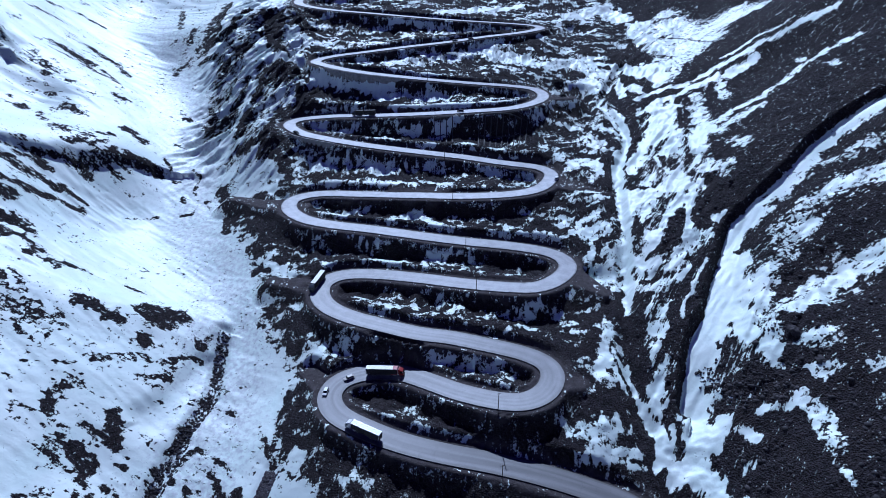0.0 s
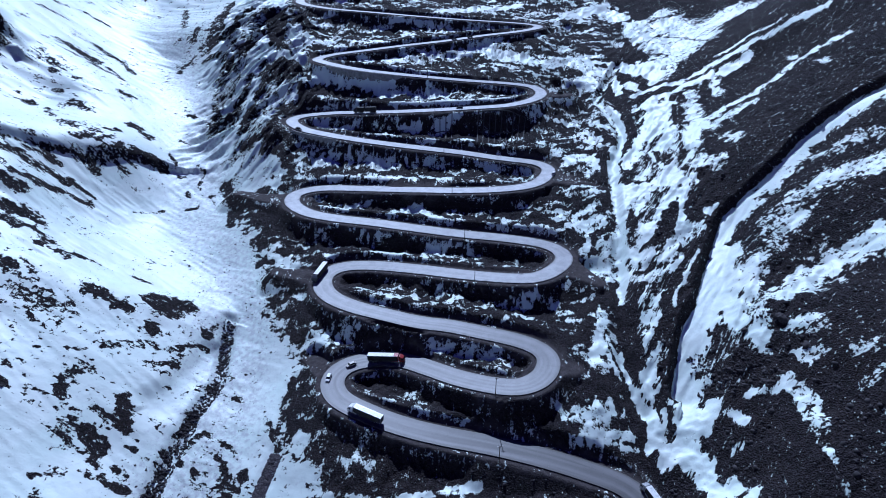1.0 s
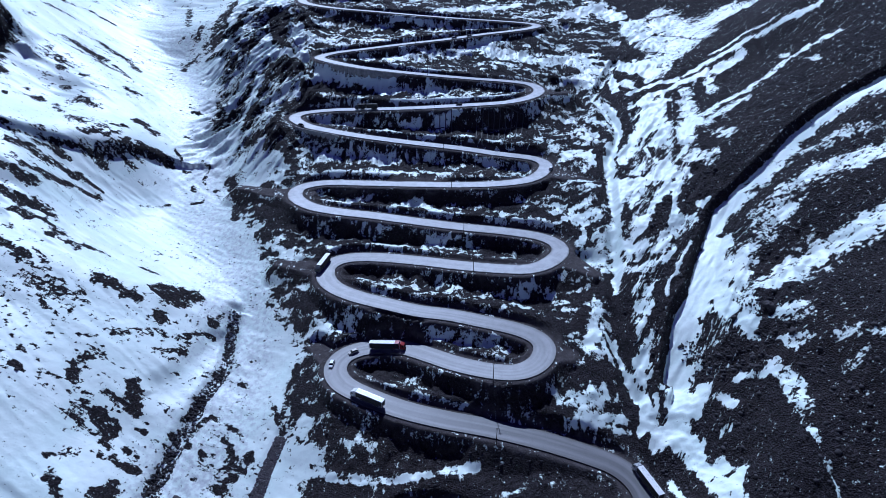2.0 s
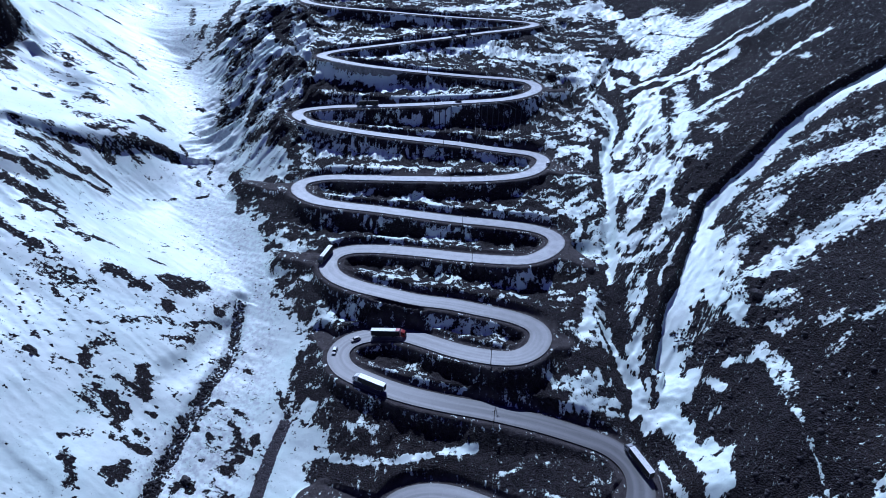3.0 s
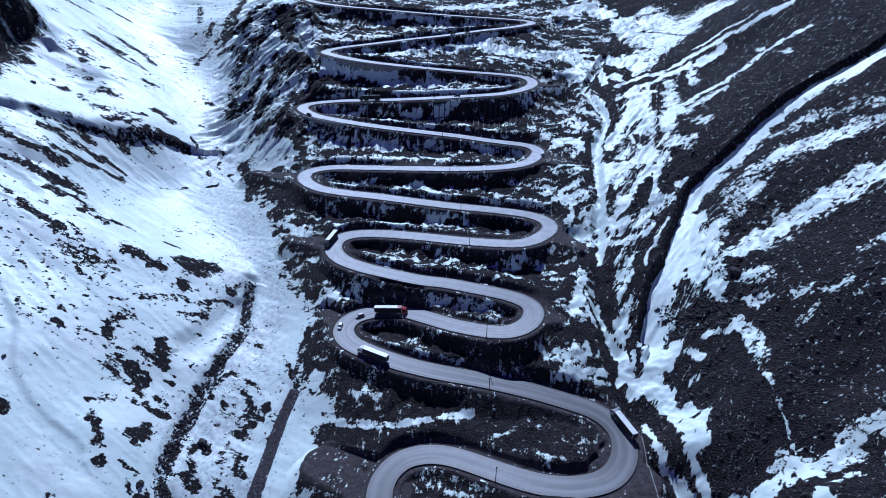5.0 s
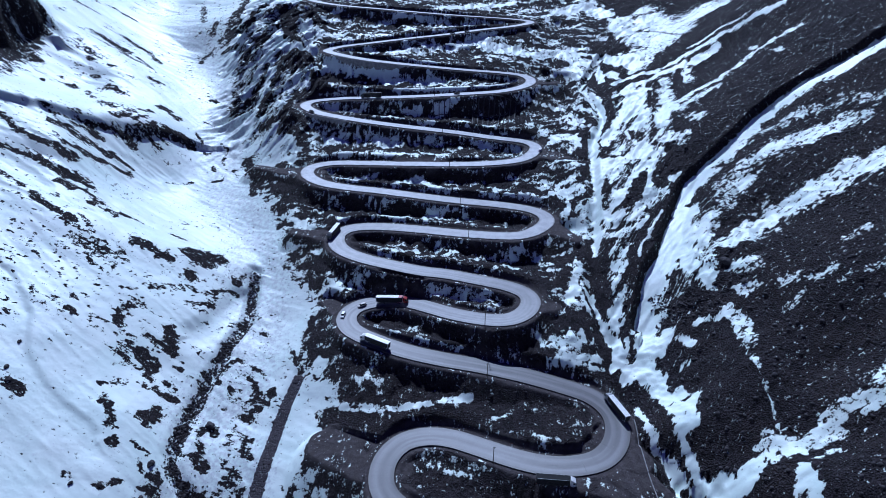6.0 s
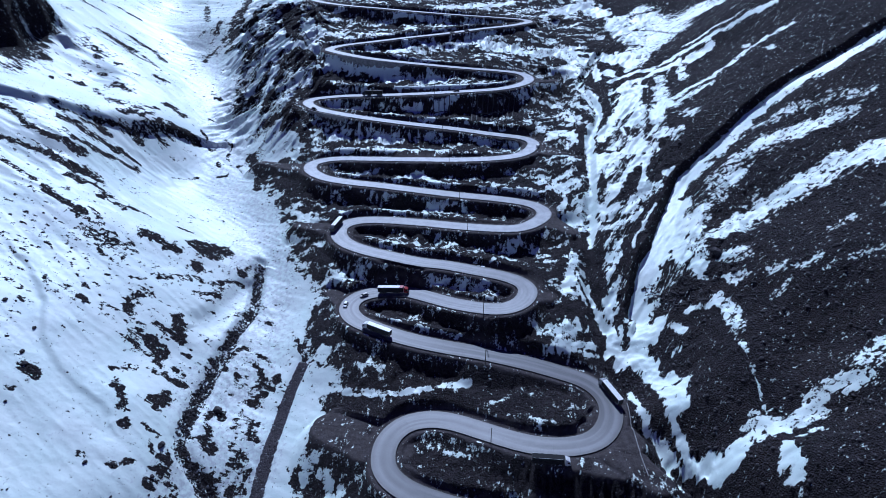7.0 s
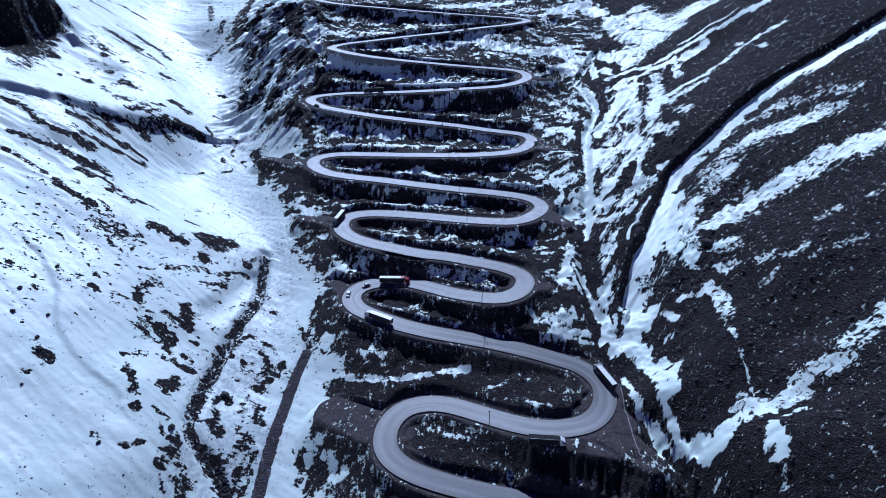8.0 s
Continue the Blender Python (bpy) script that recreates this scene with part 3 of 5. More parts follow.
lay(0.2, 2.0, (-210, 340), (-206, 346))
lay(0, 2.8, (-202, 339), (-200, 343))
lay(0.2, 1.6, (-207, 334), (-203, 338))
lay(0.25, 1.6, (-237, 316), (-234, 319))
lay(0.1, 2.6, (-208, 379), (-202, 376), (-195, 372))
lay(0.05, 2.9, (-194, 349), (-188, 351), (-181, 351))
lay(0.2, 1.6, (-199, 341), (-194, 345))
# bare ribs of the left spurs
lay(0.15, 0.8, (-243.6, 306.6), (-236.1, 311.8), (-226.5, 319.2), (-213.6, 329), (-201.7, 336.7), (-196.4, 342.2))
lay(0.05, 2.7, (-239, 298), (-234, 302), (-226, 301), (-220, 304), (-214, 304))
lay(0.1, 2.0, (-234, 310), (-228, 313), (-220, 313))
lay(0.1, 1.9, (-224, 281), (-218, 286), (-212, 293), (-206, 296), (-200, 298))
lay(0.05, 2.5, (-226, 275), (-221, 274), (-218, 275))
lay(0.15, 1.1, (-209.7, 306), (-201, 304.3))
lay(0.15, 2.0, (-218, 325), (-213, 325), (-206, 323))
lay(0.2, 1.6, (-210, 331), (-204, 330), (-200, 328))
lay(0.2, 2.0, (-203, 335), (-197, 334), (-194, 332))
lay(0.3, 1.6, (-196, 341), (-192, 340))
lay(-0.05, 3.1, (-220, 262), (-214, 260), (-207, 261), (-202, 259))
lay(0.05, 2.0, (-214, 249), (-206, 248))
# creek where the valleys meet
lay(0.2, 1.2, (-162, 360), (-157, 358))
lay(0.3, 0.9, (-157.7, 354.4), (-157.4, 346.1), (-152.2, 338.4))
lay(0.1, 1.0, (-157.5, 322.3), (-152.7, 323.6))
lay(0.2, 1.1, (-180.6, 384.8), (-174.8, 383.4))
lay(0.3, 0.8, (-181.4, 365.1), (-174.3, 357.8), (-173.8, 355.4))
lay(0.3, 1.0, (-171.9, 351.2), (-168.4, 351))
lay(0.2, 0.8, (-161.7, 338.4), (-159.3, 334.2))
lay(0.15, 1.4, (-187, 418), (-183, 420))
lay(0.35, 0.6, (-183.3, 309.3), (-177.2, 313), (-169.6, 318.5))
# left flank of the hill, its foot
lay(0.2, 3.4, (-204, 586), (-199, 526), (-205, 512))
lay(0.1, 3.5, (-209, 620), (-193, 531), (-196, 511))
lay(0.2, 2.2, (-215, 539), (-214, 518))
lay(0.15, 2.2, (-253, 614), (-230, 545))
lay(0.35, 1.7, (-228, 526), (-230, 520))
lay(0.3, 2.1, (-208, 504), (-214, 491), (-214, 482))
lay(0.25, 2.1, (-168, 494), (-184, 497), (-197, 491))
lay(0.15, 2.3, (-172, 434), (-165, 417), (-167, 410))
lay(0.35, 1.8, (-164, 437), (-165, 420))
lay(0.3, 2.0, (-147, 366), (-142, 370))
lay(0.4, 1.2, (-146.3, 336.3), (-140.5, 341.3))
lay(0.1, 3.3, (-133, 326), (-126, 317), (-124, 305))
# ribs, their upper ends
lay(0.05, 2.1, (-273, 288), (-259, 285), (-247, 278), (-236, 274), (-226, 273), (-219, 273))
lay(0.1, 1.7, (-254, 262), (-244, 262), (-236, 263))
lay(0.05, 2.2, (-236, 263), (-225, 261), (-215, 259), (-204, 260))
lay(0.1, 1.7, (-212, 252), (-202, 252), (-193, 248), (-182, 243))
lay(0.2, 1.6, (-248, 243), (-234, 238), (-223, 233))
lay(0.1, 1.7, (-215, 229), (-204, 223), (-195, 220), (-189, 218))
lay(0.3, 1.6, (-188, 216), (-184, 215), (-180, 216))
lay(0.3, 1.1, (-189.2, 224.7), (-180.3, 216.7))
# foot of the left slope
lay(0.14, 1.7, (-140, 132), (-136, 124), (-133, 120))
lay(0.09, 2.3, (-126, 130), (-123, 130), (-123, 134))
lay(0.42, 0.8, (-123.5, 125.2), (-121.3, 125.2))
lay(0.14, 1.2, (-131, 114), (-130, 114))
lay(0.34, 0.8, (-124, 117.1), (-121.1, 115.1), (-117.7, 114.3))
lay(0.42, 0.6, (-120.4, 111.7), (-117.8, 107.4), (-116.2, 104.9))
lay(0.14, 1.8, (-115, 106), (-113, 107))
lay(0.24, 1.0, (-129.2, 96.5), (-127.3, 97.1))
lay(0.34, 0.8, (-125.1, 99.3), (-122.8, 99.9))
lay(0.42, 0.8, (-115.4, 101.1), (-113.1, 100.2))
lay(0.24, 1.2, (-115.5, 95), (-113.1, 96.1))
lay(0.24, 1.6, (-112, 100), (-108, 98))
lay(0.42, 0.8, (-125.3, 84.8), (-123.1, 83.2))
lay(0.42, 0.7, (-112.7, 89), (-110.8, 86.2))
lay(0.09, 2.6, (-106, 94), (-106, 89), (-103, 86))
lay(0.24, 1.0, (-139.7, 96.8), (-138, 97.1))
lay(0.14, 1.7, (-171, 124), (-168, 122))
lay(0.14, 1.4, (-204, 164), (-202, 161))
lay(0.24, 1.1, (-182.9, 134.4), (-181.7, 134.5))
lay(0.34, 0.8, (-171.8, 113.7), (-170.9, 114))
lay(0.34, 0.9, (-188.2, 154.7), (-186.4, 153.9))
# hill, top bends
lay(0.35, 8.3, (-97, 512), (-73, 533), (-46, 538))
lay(0.62, 7.9, (-129, 514), (-117, 490), (-108, 476))
lay(0.1, 4.7, (-147, 535), (-136, 492))
lay(0.45, 6.0, (-12, 534), (38, 540))
lay(0.95, 0.9, (-45.7, 541.1), (-12.2, 540.4))
lay(0.8, 1.8, (-12, 538), (4, 537))
lay(0.5, 4.6, (-54, 504), (-22, 510))
lay(0.92, 2.2, (-137, 470), (-122, 472), (-112, 472))
lay(0.9, 5.1, (-1, 563), (34, 583), (71, 598))
lay(0.35, 3.2, (40, 576), (81, 580), (98, 576))
lay(0.9, 9.0, (115, 571), (146, 581), (159, 557))
lay(0.85, 7.8, (36, 500), (62, 489), (86, 476))
lay(0.8, 8.8, (93, 487), (113, 482), (119, 459))
lay(0.72, 4.9, (-72, 478), (-42, 477), (-11, 486), (20, 496))
lay(0.2, 2.2, (-73, 479), (-60, 457), (-52, 480))
lay(0.2, 2.1, (-30, 454), (-24, 482))
lay(0.85, 2.1, (-89, 451), (-64, 449), (-30, 450), (-1, 449))
lay(0.3, 2.7, (30, 480), (50, 466), (70, 464))
lay(0.15, 4.6, (64, 512), (91, 517), (106, 509))
lay(0.6, 4.0, (36, 510), (52, 508))
lay(0.2, 3.2, (25, 479), (4, 459))
lay(0.85, 5.3, (108, 452), (117, 444))
lay(0.3, 3.1, (132, 550), (138, 555))
lay(0.45, 5.9, (139, 513), (146, 506))
# bank under the walls
lay(0.9, 4.1, (-96, 446), (-68, 438), (-39, 433))
lay(0.15, 6.1, (-106, 428), (-91, 427), (-83, 435))
lay(0.3, 4.0, (-72, 429), (-57, 422))
lay(0.7, 4.0, (-43, 424), (-24, 428), (-1, 425))
lay(0.3, 4.0, (-10, 433), (9, 434), (34, 449))
lay(0.9, 1.4, (-38, 413), (-14, 410), (9, 409))
lay(0.62, 7.2, (-133, 421), (-120, 430), (-114, 438))
lay(0.1, 3.2, (-134, 451), (-124, 454), (-115, 445))
lay(0.8, 3.3, (-88, 402), (-64, 396), (-40, 381), (-18, 388))
lay(0.2, 1.4, (-79, 402), (-64, 398))
lay(0.1, 2.3, (-60, 394), (-37, 389), (-23, 383))
lay(0.2, 1.4, (-46, 396), (-32, 392))
lay(0.6, 2.8, (-7, 389), (2, 386))
lay(-0.05, 4.6, (29, 388), (53, 388), (62, 382))
lay(-0.05, 2.3, (15, 388), (13, 378))
lay(0.25, 3.5, (-1, 430), (33, 431), (55, 414))
lay(0.85, 1.2, (0, 408), (32, 407), (55, 411))
lay(0.25, 6.7, (77, 400), (90, 395))
lay(0.6, 4.5, (97, 379), (97, 358))
lay(0.75, 2.3, (102, 387), (113, 374))
lay(0.55, 3.2, (64, 385), (66, 368))
lay(0.8, 3.4, (79, 346), (91, 344), (93, 330))
lay(0.3, 1.7, (84, 353), (96, 347))
# banks and islands of the middle bends
lay(0.3, 3.6, (-95, 363), (-78, 361))
lay(0.42, 6.1, (-91, 360), (-60, 357), (-34, 353), (-9, 353))
lay(0.7, 2.2, (-34, 355), (-17, 353))
lay(0.65, 2.5, (-75, 341), (-41, 336), (-16, 332))
lay(0.85, 1.7, (-13, 340), (4, 326))
lay(0.8, 6.3, (-130, 360), (-115, 352))
lay(-0.1, 1.6, (-73, 322), (-32, 314), (0, 309))
lay(0.4, 2.0, (-62, 303), (-43, 308))
lay(0.8, 1.9, (-31, 297), (-16, 307), (0, 293))
lay(0.85, 1.3, (-46, 297), (-23, 294), (0, 290))
lay(0.2, 2.6, (8, 351), (29, 347), (50, 344))
lay(0.6, 1.0, (23.9, 324.2), (49.4, 336.9))
lay(0.5, 1.7, (52, 343), (56, 343))
lay(0.12, 4.7, (8, 307), (27, 303), (46, 304))
lay(0.8, 1.9, (26, 287), (41, 286), (56, 284))
lay(0.5, 2.3, (8, 304), (11, 290))
lay(0.75, 2.3, (-4, 293), (4, 290))
lay(0.15, 3.9, (69, 304), (83, 299), (90, 292))
lay(0.6, 3.4, (68, 292), (74, 282))
lay(0.8, 3.0, (80, 275), (84, 280), (75, 262))
lay(0.15, 2.2, (89, 277), (89, 264))
lay(0.6, 2.9, (84, 253), (77, 255))
lay(0.1, 2.2, (74, 267), (66, 277))
lay(0.08, 3.8, (-98, 287), (-67, 283), (-30, 278))
lay(0.62, 2.6, (-61, 267), (-44, 270), (-29, 269), (-7, 266))
lay(0.4, 2.2, (-39, 280), (-33, 280))
lay(0.85, 2.6, (-96, 274), (-85, 267), (-71, 260))
lay(0.7, 2.0, (-44, 242), (-26, 233), (-13, 235))
lay(0.4, 2.0, (-3, 241), (4, 239))
lay(0.75, 1.7, (2, 228), (7, 234))
lay(0.2, 2.2, (7, 268), (26, 268))
lay(0.55, 1.8, (14, 256), (32, 252), (43, 264))
# lower banks and islands
lay(0.15, 3.4, (17, 238), (27, 232))
lay(0.38, 2.7, (34, 233), (44, 232))
lay(0.55, 1.3, (54, 230), (58, 225))
lay(0.3, 2.6, (-45, 214), (-25, 215))
lay(0.55, 1.6, (-38, 215), (-28, 212))
lay(0.1, 2.2, (-44, 208), (-25, 210))
lay(0.45, 2.5, (-6, 207), (7, 209))
lay(0.75, 3.3, (-61, 215), (-51, 215), (-45, 213))
lay(0.3, 1.0, (-68.7, 221.4), (-65.9, 213.3))
lay(0.45, 1.9, (19, 200), (28, 201))
lay(0.6, 0.9, (21.5, 188.9), (31.2, 196.2))
lay(0.05, 2.9, (-5, 173), (21, 169), (35, 166))
lay(0.6, 0.6, (-22.8, 174.7), (-5.2, 169.1), (6.3, 167.7))
lay(0.05, 2.1, (-30, 192), (-8, 183), (6, 176))
lay(0.6, 0.7, (-36.2, 190.6), (-29, 179.2), (-20, 176.9))
lay(0.75, 0.7, (-12.5, 173), (0.6, 169.6), (12.1, 167.5))
lay(0.1, 3.6, (-66, 182), (-57, 166))
lay(0.08, 2.9, (-51, 164), (-39, 159), (-22, 154))
lay(0.38, 2.3, (-38, 154), (-24, 155))
# stream, its bends and the stones between it and the channel
lay(0.84, 5.6, (-98, 164), (-90, 143), (-87, 122), (-85, 101))
lay(0.32, 1.7, (-103, 229), (-104, 220), (-103, 200), (-105, 186), (-108, 172), (-110, 162), (-110, 152), (-112, 141), (-112, 130), (-112, 122))
lay(0.24, 2.3, (-110, 121), (-110, 113), (-106, 109), (-99, 106))
lay(0.29, 3.5, (-102, 107), (-97, 102), (-92, 93))
lay(0.97, 1.3, (-98, 212), (-100, 196), (-99, 180), (-105, 170), (-106, 158), (-105, 147))
lay(0.32, 0.7, (-101.3, 212.2), (-102.3, 202.9), (-101.5, 192.5))
lay(0.32, 1.5, (-99, 202), (-95, 200))
lay(0.32, 1.2, (-92.7, 191.9), (-89.2, 190.2))
lay(0.24, 1.1, (-104.3, 157.2), (-105.1, 164.8), (-102, 170), (-99.8, 172.3), (-95.1, 170.6), (-90.4, 169.2), (-86.4, 166.9), (-83.1, 162.4))
lay(0.32, 1.1, (-98.8, 156.9), (-97.2, 153.9))
lay(0.24, 1.1, (-91.4, 163.3), (-88.5, 160.8), (-86.1, 155.3))
lay(0.14, 2.4, (-87, 154), (-84, 149), (-82, 151))
lay(0.32, 1.3, (-79, 158), (-79, 154))
lay(0.32, 1.1, (-100.7, 148.4), (-98.9, 146.7))
lay(0.32, 1.6, (-89, 144), (-86, 142))
lay(0.04, 1.8, (-104, 132), (-103, 135), (-99, 135))
lay(0.24, 1.0, (-103.7, 127.7), (-101.6, 122.6))
lay(0.19, 1.8, (-104, 121), (-101, 119), (-99, 118))
lay(0.24, 1.1, (-112.4, 133.2), (-109.8, 129.5))
lay(0.32, 1.0, (-93.5, 134.2), (-91.4, 130.3))
lay(0.32, 1.0, (-91.7, 139.2), (-87.6, 133.5), (-84.3, 130.7), (-82.8, 133.3))
lay(0.32, 1.5, (-92, 121), (-89, 118), (-91, 111))
lay(0.24, 1.7, (-86, 118), (-84, 115))
lay(0.32, 2.0, (-87, 109), (-88, 103), (-85, 96))
lay(0.32, 1.5, (-82, 112), (-82, 103), (-79, 94))
lay(0.32, 1.5, (-85, 128), (-82, 124))
lay(0.32, 0.9, (-75.9, 181.3), (-69.7, 170), (-66.5, 164.7))
lay(0.95, 1.7, (-74, 158), (-76, 143), (-77, 131), (-78, 113), (-80, 94))
lay(0.95, 2.5, (-65, 154), (-67, 139), (-69, 122), (-69, 106), (-69, 94))
lay(0.14, 1.3, (-68, 162), (-71, 150), (-73, 139), (-74, 127), (-74, 115), (-76, 106), (-76, 94))
# snow fan and the snowed-in track under the first bend
lay(0.92, 2.6, (-58, 166), (-61, 157), (-57, 150))
lay(0.5, 1.5, (-64, 189), (-66, 182), (-68, 172))
lay(0.6, 1.3, (-61, 215), (-65, 210), (-69, 207))
lay(0.97, 1.3, (-59, 152), (-52, 147), (-37, 141), (-21, 139))
lay(0.97, 1.0, (-20.7, 139.3), (-4.7, 141.6), (11.5, 144.8), (22.9, 145.5))
lay(0.45, 1.6, (-65, 112), (-59, 102), (-62, 96))
lay(0.2, 2.2, (-55, 116), (-59, 112))
lay(0.2, 2.2, (-48, 124), (-52, 117))
lay(0.85, 1.6, (-50, 107), (-45, 103))
lay(0.2, 2.4, (-54, 103), (-55, 93))
lay(0.75, 2.1, (-42, 98), (-49, 94))
lay(0.6, 0.6, (-50, 135.6), (-42, 136.8))
lay(0.6, 0.5, (-50, 127.7), (-46.3, 120.6))
# right: basin above the gully
lay(0.78, 15.4, (169, 529), (178, 481), (208, 499), (232, 501))
lay(0.74, 9.6, (148, 458), (160, 431))
lay(0.85, 12.7, (193, 540), (204, 473), (161, 451))
lay(0.85, 8.4, (230, 496), (242, 490))
lay(0.5, 3.4, (165, 489), (171, 472))
lay(0.3, 2.5, (182, 537), (198, 538), (213, 538))
lay(0.3, 0.9, (180, 507.8), (195.9, 491.9), (205.7, 444))
lay(0.25, 2.6, (146, 439), (149, 431))
lay(0.03, 9.8, (242, 358), (220, 386), (196, 393), (169, 382))
lay(0.1, 2.1, (229, 427), (214, 439), (197, 451), (174, 430))
lay(0.95, 2.3, (240, 389), (224, 401), (210, 413), (191, 417), (169, 413), (148, 417), (136, 413))
lay(0.9, 1.0, (225.9, 407.7), (212.6, 422.2), (193.3, 424.2))
lay(0.85, 2.3, (234, 350), (225, 355), (213, 358), (200, 353), (189, 350), (175, 353), (166, 347))
lay(0.6, 1.2, (214, 370.6), (220.6, 321.3))
lay(-0.05, 9.2, (254, 328), (227, 322), (204, 319), (176, 296), (156, 282), (142, 266))
# snow field between gully and trench
lay(0.52, 14.3, (143, 377), (132, 333), (114, 283), (105, 259))
lay(0.42, 5.3, (163, 369), (142, 306))
lay(0.95, 2.2, (133, 473), (131, 452), (129, 424))
lay(0.95, 1.6, (117, 407), (119, 390), (118, 363), (108, 339), (101, 328), (101, 306), (100, 285), (94, 269), (90, 257))
lay(0.85, 4.5, (141, 465), (148, 450))
lay(0.85, 4.3, (138, 434), (140, 422))
lay(0.95, 4.1, (204, 403), (167, 404), (150, 401), (134, 394))
lay(0.92, 8.7, (148, 387), (142, 371), (134, 356))
lay(0.85, 3.6, (132, 365), (120, 343), (110, 328))
lay(0.6, 5.0, (136, 343), (140, 328))
lay(0.3, 4.1, (128, 330), (130, 313))
lay(0.8, 0.9, (125.5, 332.1), (126.7, 312.7), (130, 305.3))
lay(0.8, 1.4, (160, 393), (151, 363))
lay(0.05, 1.0, (154.4, 382.5), (146.5, 355.3))
lay(0.05, 1.7, (163, 397), (144, 334), (133, 297))
lay(0.8, 4.2, (168, 392), (161, 370), (148, 334), (145, 324))
lay(0.8, 4.1, (155, 351), (158, 335))
lay(0.7, 3.4, (182, 395), (179, 377))
lay(0.05, 1.8, (180, 400), (167, 358))
lay(0.85, 3.1, (182, 340), (166, 337), (161, 335))
lay(0.7, 2.9, (160, 316), (161, 304))
lay(0.66, 5.6, (140, 305), (146, 298), (147, 292))
lay(0.75, 3.6, (134, 293), (135, 283))
lay(0.1, 1.8, (106, 306), (113, 302), (130, 296))
lay(0.88, 5.4, (105, 293), (115, 294), (127, 295))
lay(0.88, 5.2, (103, 274), (117, 280))
lay(0.85, 4.2, (104, 258), (112, 261))
lay(0.05, 3.2, (139, 282), (142, 268))
lay(0.9, 1.3, (128, 285), (120, 260))
lay(0.05, 2.2, (121, 273), (112, 255), (103, 250))
lay(0.92, 4.1, (120, 254), (126, 255), (110, 245))
lay(0.85, 1.7, (134, 263), (138, 264))
lay(0.2, 0.8, (104.5, 281.4), (106.4, 281.5))
lay(0.1, 0.8, (100.4, 278.6), (99.2, 271.9))
lay(0, 2.1, (124, 386), (123, 360))
lay(0, 1.6, (109, 341), (115, 353))
lay(0.1, 1.7, (89, 276), (87, 264))
# left flank of the hill, runnels
lay(0.72, 5.6, (-167, 554), (-170, 521), (-172, 489))
lay(0.1, 3.4, (-175, 570), (-178, 530), (-190, 514), (-196, 503))
lay(-0.05, 7.2, (-144, 550), (-136, 501))
lay(0.5, 5.0, (-160, 541), (-155, 503))
lay(0.75, 5.8, (-127, 517), (-116, 492))
lay(0.2, 7.1, (-105, 529), (-72, 522))
lay(0.9, 3.9, (-150, 478), (-152, 454), (-156, 438), (-165, 420))
lay(0.15, 2.0, (-155, 468), (-160, 455))
lay(0.2, 2.4, (-148, 454), (-151, 420))
lay(0.3, 1.9, (-165, 436), (-164, 406))
lay(0.15, 2.7, (-140, 416), (-140, 394))
lay(0.3, 2.1, (-175, 507), (-174, 486))
lay(0.05, 4.4, (-138, 464), (-123, 458), (-114, 456))
lay(0.05, 3.4, (-128, 448), (-134, 442))
lay(0.62, 5.6, (-130, 434), (-110, 431))
lay(0.05, 5.1, (-104, 433), (-85, 437))
lay(0.1, 3.0, (-113, 385), (-121, 375), (-132, 375))
lay(0.85, 3.6, (-113, 361), (-105, 348))
lay(0.92, 2.0, (-140, 474), (-122, 474), (-110, 474))
# lower gully
lay(0.95, 1.7, (120, 397), (118, 368), (113, 352), (106, 335), (98, 294), (93, 264), (88, 236), (84, 221))
lay(0.8, 3.1, (99, 226), (92, 212), (87, 197))
lay(0.15, 1.6, (105, 217), (97, 200), (90, 189), (87, 180))
lay(0.1, 1.6, (84, 221), (82, 194), (83, 184))
lay(0.85, 1.7, (74, 216), (70, 204), (65, 191))
lay(0.9, 1.0, (73.3, 203.2), (76.6, 193.7), (79.2, 182.8), (81.9, 173.3), (83.4, 160.7))
lay(0.8, 2.0, (83, 173), (85, 161), (86, 151))
lay(0.62, 3.6, (50, 172), (60, 166), (69, 170))
lay(0.8, 2.0, (51, 160), (62, 160), (73, 160))
lay(0, 1.8, (77, 171), (77, 164))
# scree past the trench
lay(-0.07, 9.3, (156, 122), (136, 123))
lay(-0.07, 9.1, (117, 128), (107, 108))
lay(-0.07, 8.1, (138, 74), (131, 56))
lay(-0.07, 5.4, (111, 79), (98, 85))
lay(-0.05, 4.8, (232, 268), (214, 269), (196, 272))
lay(0.5, 6.6, (214, 238), (203, 242), (192, 245), (180, 248), (168, 245), (157, 240), (146, 234))
lay(0.72, 2.2, (214, 238), (203, 242), (192, 245), (180, 248), (168, 245), (157, 240), (146, 234))
lay(0.47, 4.3, (224, 244), (213, 259), (204, 265), (195, 269), (186, 268))
lay(0.5, 8.2, (215, 198), (206, 201), (197, 205), (185, 206), (176, 206), (167, 207), (154, 203))
lay(0.85, 4.9, (216, 199), (207, 202), (197, 206), (186, 207), (176, 207), (167, 208), (155, 205), (144, 199))
lay(0.56, 8.3, (160, 238), (146, 229), (137, 223), (131, 216))
lay(0.5, 1.9, (191, 162), (196, 162))
lay(0.55, 2.2, (173, 165), (180, 166))
lay(0.6, 6.8, (118, 187), (125, 192), (133, 198))
lay(0.9, 4.7, (135, 239), (127, 218), (114, 203), (105, 189), (99, 178), (93, 162))
lay(0.72, 4.7, (138, 218), (132, 206), (133, 193))
lay(0.58, 3.7, (133, 188), (138, 181), (145, 178))
lay(0.53, 2.9, (126, 180), (131, 172), (139, 168))
lay(0.5, 3.0, (118, 187), (119, 174), (112, 173))
lay(0.75, 3.0, (109, 182), (102, 174))
lay(0.2, 2.1, (124, 193), (129, 184))
